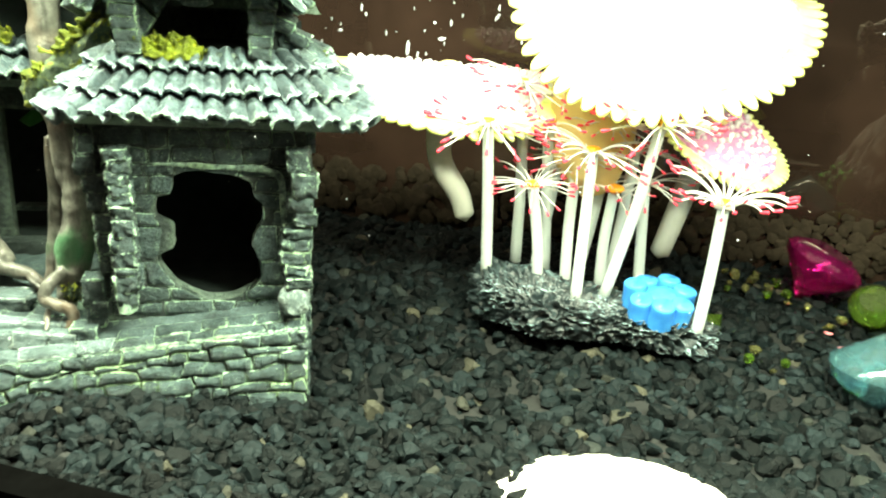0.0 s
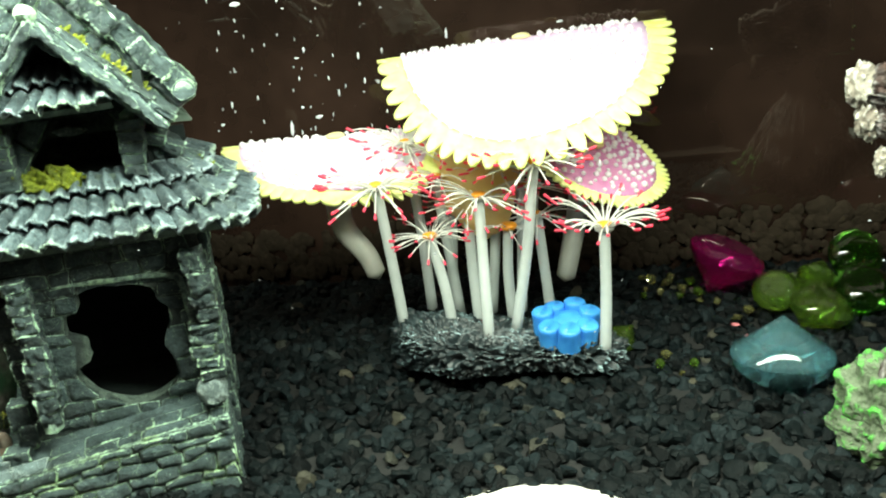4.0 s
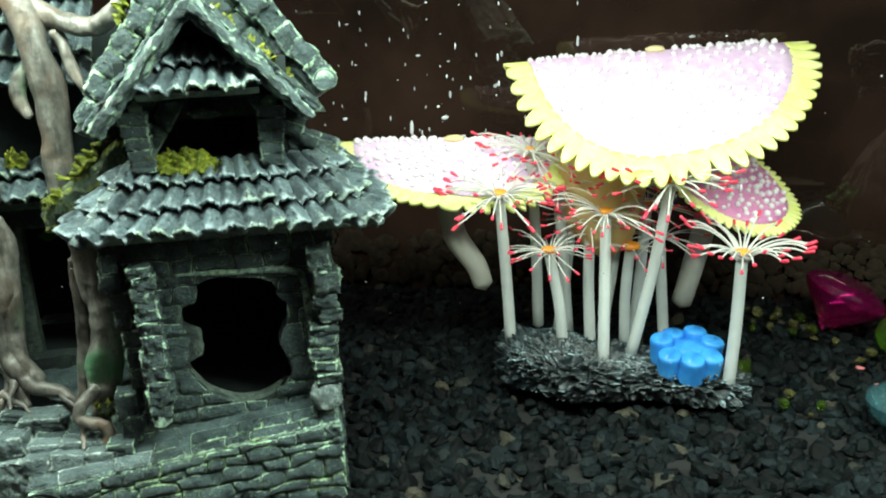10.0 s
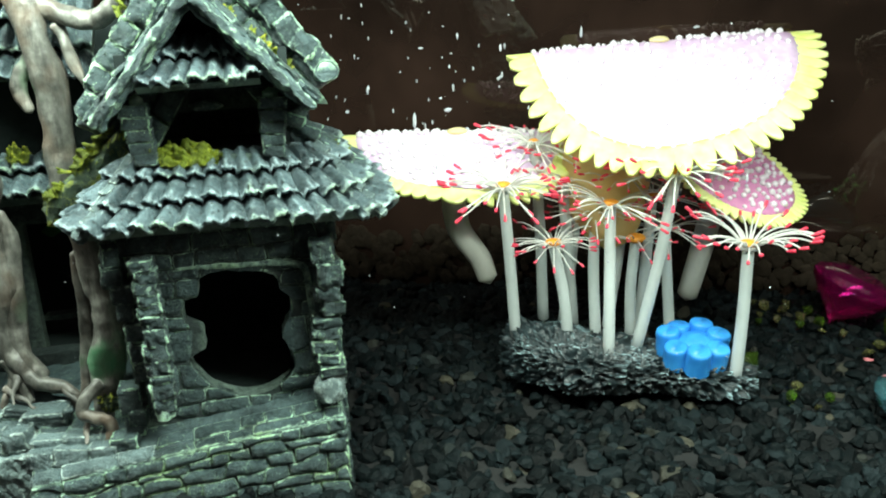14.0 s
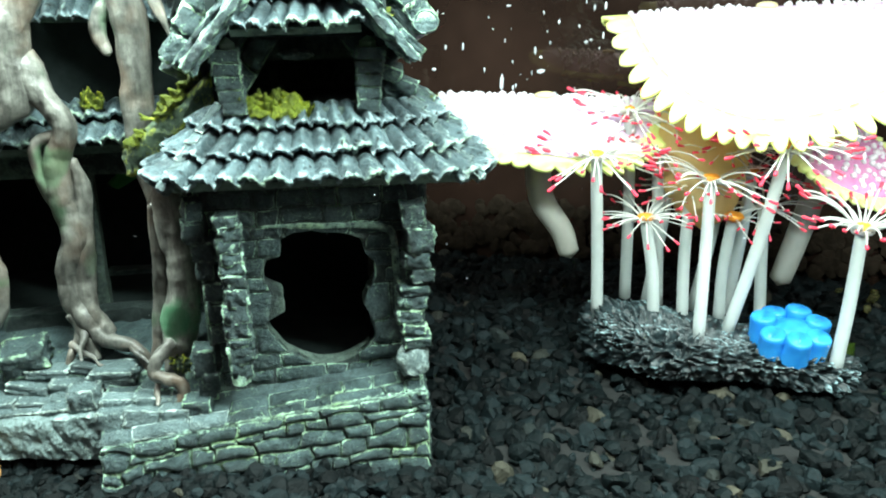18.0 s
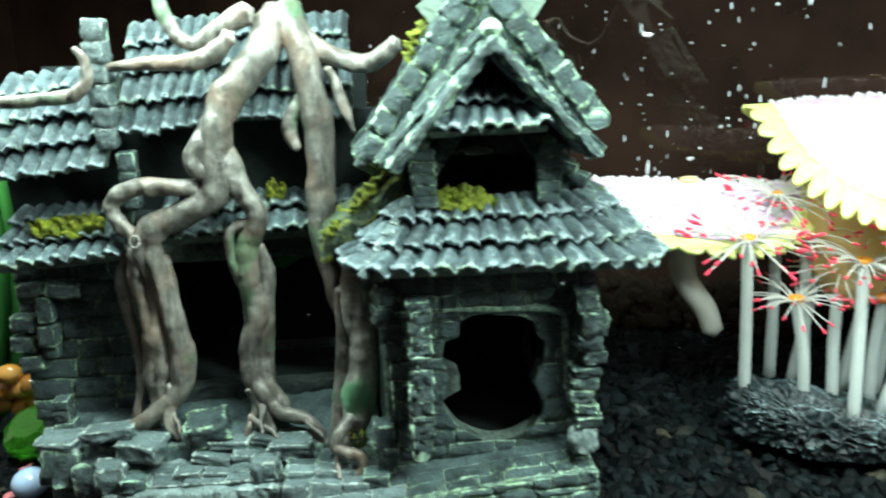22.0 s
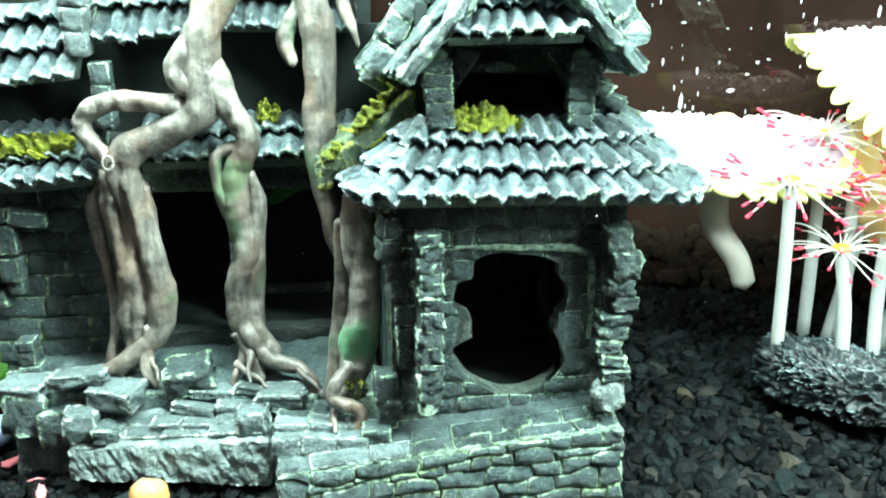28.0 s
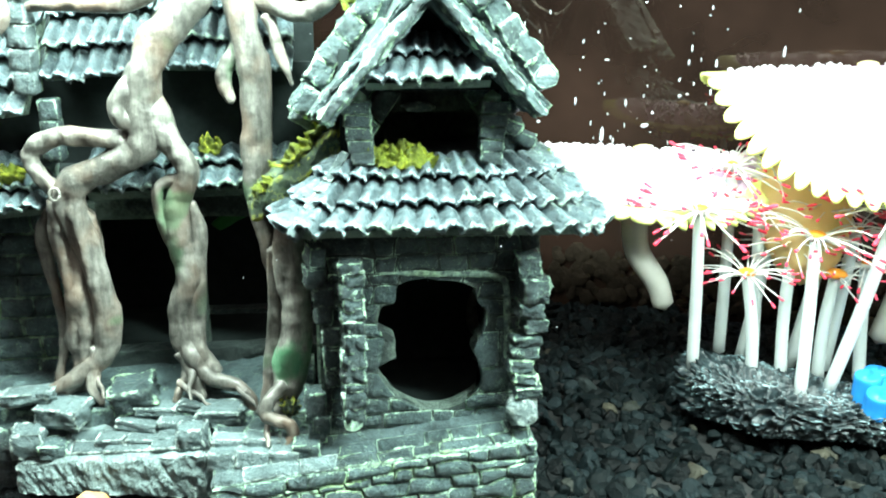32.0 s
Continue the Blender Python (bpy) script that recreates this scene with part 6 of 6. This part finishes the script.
part("trunk", bm, BARK, stump, "brown trunk with pale brushed ridges", True)


def on_trunk(a, z, out):
    """A place on the trunk's face by angle from its front and height."""
    w = float(np.interp(z, [k[0] for k in TRUNK], [k[1] for k in TRUNK])) + out
    return Vector((AXIS.x + w * math.cos(a - 2.27), AXIS.y + w * math.sin(a - 2.27), z))


def arch_top(a):
    return 6.75 - 1.5 * a * a - 1.5 * a ** 4


door = part("round_door", hexa(bmesh.new(), [on_trunk(-0.6, 2.4, 0.05), on_trunk(0.6, 2.4, 0.05), on_trunk(0.6, 2.4, -0.9), on_trunk(-0.6, 2.4, -0.9), on_trunk(-0.5, 5.6, 0.02), on_trunk(0.5, 5.6, 0.02), on_trunk(0.5, 5.6, -0.9), on_trunk(-0.5, 5.6, -0.9)], (4, 1, 4), 0.03), INSIDE, stump, "arched plank door in the trunk")
for k in range(9):
    a0, a1 = -0.78 + 0.172 * k, -0.78 + 0.172 * (k + 1) - 0.028
    t0, t1 = arch_top(a0), arch_top(a1)
    low = 2.5 + 0.25 * noise.noise(Vector((k * 1.7, 0, 0)))
    bm = bmesh.new()
    hexa(bm, [on_trunk(a0, low, 0.32), on_trunk(a1, low, 0.32), on_trunk(a1, low, -0.2), on_trunk(a0, low, -0.2), on_trunk(a0, t0, 0.2), on_trunk(a1, t1, 0.2), on_trunk(a1, t1, -0.3), on_trunk(a0, t0, -0.3)], (5, 2, 22), 0.09, 2.2, k)
    part("door_plank", bm, BARK, door, "", True)
arch = [on_trunk(a, arch_top(a) + 0.25, 0.12) for a in np.linspace(-1.05, 1.0, 15)]
part("door_arch", tube(bmesh.new(), [(*p, 0.25) for p in arch], 12, 5, 0.25, 1.8), BARK, stump, "pale brushed arch over the door", True)
part("door_knob", blob(bmesh.new(), on_trunk(-0.42, 4.3, 0.45), (0.2, 0.2, 0.3), 0.25, 1, 3, 2), BARK_END, door, "pale worn door knob", True)
for k, (a, z, h, w) in enumerate(((-1.0, 3.3, 2.0, 0.34), (-0.76, 3.0, 1.6, 0.28), (-1.3, 3.0, 1.9, 0.36), (-0.9, 2.6, 1.2, 0.26), (0.62, 2.9, 1.4, 0.3))):
    part("root_toe", tube(bmesh.new(), [(*on_trunk(a + 0.06, z + h, -0.05), w * 0.5), (*on_trunk(a, z + h * 0.4, 0.15), w * 0.8), (*on_trunk(a - 0.03, z - 0.1, 0.28), w), (*on_trunk(a - 0.05, z - 0.35, 0.3), w * 0.6)], 14, 6, 0.4, 1.8), BARK, stump, "", True)
for k, pts in enumerate((
        ((25.4, -10.4, 9.6, 0.95), (24.3, -9.2, 10.4, 0.9), (23.2, -8.0, 10.9, 0.75), (22.5, -7.2, 11.0, 0.52)),
        ((25.4, -10.2, 11.8, 1.2), (24.1, -8.7, 11.8, 1.05), (23.0, -7.5, 11.9, 0.85), (22.35, -6.9, 12.0, 0.62)),
        ((25.2, -10.3, 8.8, 0.7), (24.2, -9.1, 9.4, 0.56), (23.3, -8.1, 9.7, 0.42), (22.7, -7.5, 9.75, 0.32)),
        ((25.0, -10.5, 7.3, 0.8), (24.3, -9.5, 8.4, 0.75), (23.6, -8.6, 9.3, 0.5), (23.2, -8.1, 9.8, 0.3)),
        ((25.0, -10.9, 10.2, 0.9), (24.2, -10.0, 10.6, 0.7), (23.5, -9.1, 10.8, 0.4)),
        ((25.2, -10.8, 12.2, 1.1), (24.3, -9.8, 12.0, 0.85), (23.4, -8.7, 11.8, 0.5)),
        ((25.6, -9.6, 13.2, 1.2), (24.6, -8.3, 13.0, 1.0), (23.9, -7.4, 12.8, 0.6)))):
    part("broken_branch", limb(pts, k), BARK_LIMB, stump, "broken branch with fibres along it", True)
for k, (x, y, z, a) in enumerate(((22.15, -6.95, 11.0, 0.5), (22.05, -6.75, 12.1, 0.66), (22.3, -7.0, 10.7, 0.36), (22.5, -7.35, 9.8, 0.36), (22.45, -7.35, 9.5, 0.26))):
    part("branch_end", blob(bmesh.new(), (x, y, z), (a * 0.6, a * 0.7, a), 0.4, 1.8, 4, k), BARK_END, stump, "pale splintered branch end", True)
sw = []
for k in range(13):
    a = 0.5 + k * 0.42
    sw.append((*on_trunk(0.04 + 0.5 * math.cos(a) / 2.7, 5.45 + 0.48 * math.sin(a), 0.34), 0.085))
part("carved_swirl", tube(bmesh.new(), sw, 8, 2, 0.2, 2.0), BARK, door, "pale carved ring on the door", True)
part("door_slot", hexa(bmesh.new(), [on_trunk(-0.02, 4.2, 0.36), on_trunk(0.03, 4.2, 0.36), on_trunk(0.03, 4.2, 0.1), on_trunk(-0.02, 4.2, 0.1), on_trunk(-0.02, 5.2, 0.34), on_trunk(0.03, 5.2, 0.34), on_trunk(0.03, 5.2, 0.1), on_trunk(-0.02, 5.2, 0.1)], (1, 1, 4), 0.02), INSIDE, door)
bm = hexa(bmesh.new(), [(21.0, -12.0, 0.3), (27.4, -16.3, 0.3), (28.8, -13.0, 0.3), (22.6, -10.3, 0.3), (21.15, -11.9, 3.15), (27.3, -15.9, 4.1), (28.6, -13, 4.2), (22.8, -10.4, 3.4)], (64, 20, 20), 0.42, 0.8, 3)
for v in bm.verts:
    v.co += noise.noise_vector(v.co * 2.1) * 0.2 + noise.noise_vector(v.co * 5.0) * 0.07
part("pale_rock_ledge", bm, ICE, stump, "craggy pale blue rock under the door")
for k, (x, y, z, a, b, c) in enumerate(((22.2, -8.6, 1.7, 1.35, 1.6, 1.75), (21.8, -9.9, 1.3, 1.25, 1.4, 1.3), (22.1, -10.9, 1.2, 0.95, 0.9, 1.25), (21.3, -8.8, 1.0, 0.8, 1.4, 0.8))):
    part("mossy_rock", blob(bmesh.new(), (x, y, z), (a, b, c), 0.28, 1.4, 5, k + 3), GREENROCK, stump, "mossy rock with bright green edges")
win = part("window", box(24.25, 27.0, -12.1, -11.7, 9.7, 13.4, (5, 1, 7), 0.12), CREAM, stump, "cream panel behind a green frame")
for a, b, w in (((23.92, -12.25, 13.6), (24.03, -12.25, 10.8), 0.23), ((24.03, -12.25, 10.8), (24.45, -12.25, 9.5), 0.22), ((24.45, -12.25, 9.5), (27.0, -12.35, 9.8), 0.17), ((24.2, -12.25, 10.65), (27.0, -12.35, 10.35), 0.14), ((24.0, -12.25, 11.65), (27.0, -12.35, 11.25), 0.15), ((25.6, -12.3, 10.5), (25.6, -12.3, 13.4), 0.13)):
    a, b = Vector(a), Vector(b)
    part("window_bar", tube(bmesh.new(), [(*a, w), (*((a + b) / 2), w * 0.94), (*b, w)], 6, 3, 0.15), GREENPAINT, win)

# ---- plant, drifting specks ----
plant = thing("water_plant", (-25, 14, -1), "dark green water plant with long strap leaves beside the temple", "plant")
for k, (x0, x1, y, h, w, bend) in enumerate(((-24.6, -22.3, 14.0, 15.5, 1.5, 0.4), (-25.8, -25.6, 14.6, 17.5, 1.6, -0.8), (-24.2, -21.8, 14.2, 9.5, 1.2, 0.6), (-26.0, -24.0, 15.0, 19.0, 1.5, 0.5), (-24.8, -22.5, 13.6, 12.5, 1.3, 0.3))):
    bm = bmesh.new()
    last = None
    for i in range(15):
        t = i / 14
        c = Vector((x0 + (x1 - x0) * t + bend * t * t, y - 0.8 * t, bed(x0) + h * t))
        ww = w * math.sin(math.pi * min(0.12 + 0.88 * t, 0.985)) ** 0.7
        ring = [bm.verts.new(c + Vector((ww * s, 0.25 * abs(s) - 0.1, 0.0)) + Vector((0, o, 0))) for s, o in ((-1, 0), (-0.5, 0), (0, 0.06), (0.5, 0), (1, 0), (0.5, 0.08), (0, 0.16), (-0.5, 0.08))]
        if last:
            for q in range(8):
                bm.faces.new((last[q], last[(q + 1) % 8], ring[(q + 1) % 8], ring[q]))
        last = ring
    part("leaf", bm, LEAF, plant, "", True)

bm = hexa(bmesh.new(), [(-9.9, 9.5, 7.2), (-9.5, 9.4, 6.9), (-9.5, 9.5, 6.9), (-9.9, 9.6, 7.2), (-8.6, 9.2, 8.3), (-7.9, 9.1, 7.8), (-7.9, 9.2, 7.8), (-8.6, 9.3, 8.3)], (4, 1, 10), 0.05, 1.0)
part("leaf", bm, LEAF, plant, "leaf that reaches into the temple", True)

r = random.Random(11)
bm = bmesh.new()
for k in range(170):
    a, d, z = r.gauss(0, 5.0), r.uniform(3, 16), r.uniform(8, 19)
    p = tank(a + 5 - 0.25 * z, d, z)
    if p.x < 2.5 and p.y < 8:
        continue
    s = abs(r.gauss(0, 0.036)) + 0.02
    long = r.uniform(1.2, 2.8)
    blob(bm, p, (s * long, s * 0.6, s) if r.random() < 0.3 else (s * 0.6, s * 0.6, s * long), 0.35, 1.4, 1, k)
for k in range(140):
    p = tank(r.uniform(-22, 40), r.uniform(-3, 17), r.uniform(2, 20))
    s = abs(r.gauss(0, 0.012)) + 0.012
    blob(bm, p, (s, s, s), 0.2, 1, 1, k)
tagged(part("drifting_specks", bm, BUBBLE), "small white specks and bubbles drifting in the water", "bubbles", "", "stuff")


# ---- gravel: angular chips, the nearest last ----
def gravel(n, seed, extra=6000):
    r = random.Random(seed)
    bm = bmesh.new()
    bmesh.ops.create_icosphere(bm, subdivisions=2, radius=1)
    bm.verts.ensure_lookup_table()
    unit = [v.co.copy() for v in bm.verts]
    tris = [tuple(v.index for v in f.verts) for f in bm.faces]
    bm.free()
    shapes = []
    for _ in range(40):
        cuts = [(Vector((r.gauss(0, 1), r.gauss(0, 1), r.gauss(0, 1))).normalized(), r.uniform(0.45, 0.8)) for _ in range(7)]
        sh = []
        for u in unit:
            q = u * r.uniform(0.9, 1.1)
            for c, h in cuts:
                over = q.dot(c) - h
                if over > 0:
                    q = q - c * over
            sh.append(q)
        shapes.append(sh)
    verts, faces = [], []
    for k in range(n + extra):
        a, d = r.uniform(-30, 44), r.uniform(FRONT + 0.1, BACK - 0.2 if k < n else FRONT + 7)
        p = tank(a, d, 0)
        if -5 < p.x < 0.5 and 1 < p.y < 6:
            continue
        s = r.uniform(0.22, 0.55) * (1.15 if r.random() < 0.15 else 1) * (1 if k < n else 0.75)
        rot = Euler((r.gauss(0, 0.5), r.gauss(0, 0.5), r.uniform(0, 6.28))).to_matrix()
        size = Matrix.Diagonal((s, s * r.uniform(0.65, 0.95), s * r.uniform(0.5, 0.85)))
        m = rot @ size
        z = bed(p.x, p.y) - 0.3 + r.uniform(-0.2, 0.22)
        n0 = len(verts)
        o = Vector((p.x, p.y, z))
        for u in r.choice(shapes):
            verts.append((m @ u + o) * CM)
        faces += [(a_ + n0, b_ + n0, c_ + n0) for a_, b_, c_ in tris]
    return mesh_of("gravel", verts, faces, GRAVEL)


tagged(new("gravel", gravel(14000, 5)), "loose angular black gravel covering the tank's bed", "gravel", "", "stuff")


# ---- the low bank of brown stones along the back pane ----
def bank(n, seed):
    r = random.Random(seed)
    bm = bmesh.new()
    bmesh.ops.create_icosphere(bm, subdivisions=1, radius=1)
    unit = [v.co.copy() for v in bm.verts]
    tris = [tuple(v.index for v in f.verts) for f in bm.faces]
    bm.free()
    verts, faces = [], []
    for _ in range(n):
        h = r.uniform(0.3, 3.0)
        p = tank(r.uniform(-34, 52), BACK - 0.15 - 0.12 * (3 - h) * r.random(), 0)
        s = r.uniform(0.25, 0.6)
        rot = Euler((r.uniform(0, 6), r.uniform(0, 6), r.uniform(0, 6))).to_matrix()
        m = rot @ Matrix.Diagonal((s, s * r.uniform(0.7, 0.95), s * r.uniform(0.6, 0.85)))
        o = Vector((p.x, p.y, bed(p.x, p.y) + h))
        k = r.uniform(0, 50)
        n0 = len(verts)
        for u in unit:
            q = m @ (u * (1 + 0.2 * noise.noise(u * 1.6 + Vector((k, 0, 0)))))
            verts.append((q - BK * q.dot(BK) * 0.7 + o) * CM)
        faces += [(a + n0, b + n0, c + n0) for a, b, c in tris]
    return mesh_of("brown_stone_bank", verts, faces, BROWN)


tagged(new("brown_stone_bank", bank(1500, 9)), "low bank of brown stones along the foot of the back pane", "stones", "", "stuff")
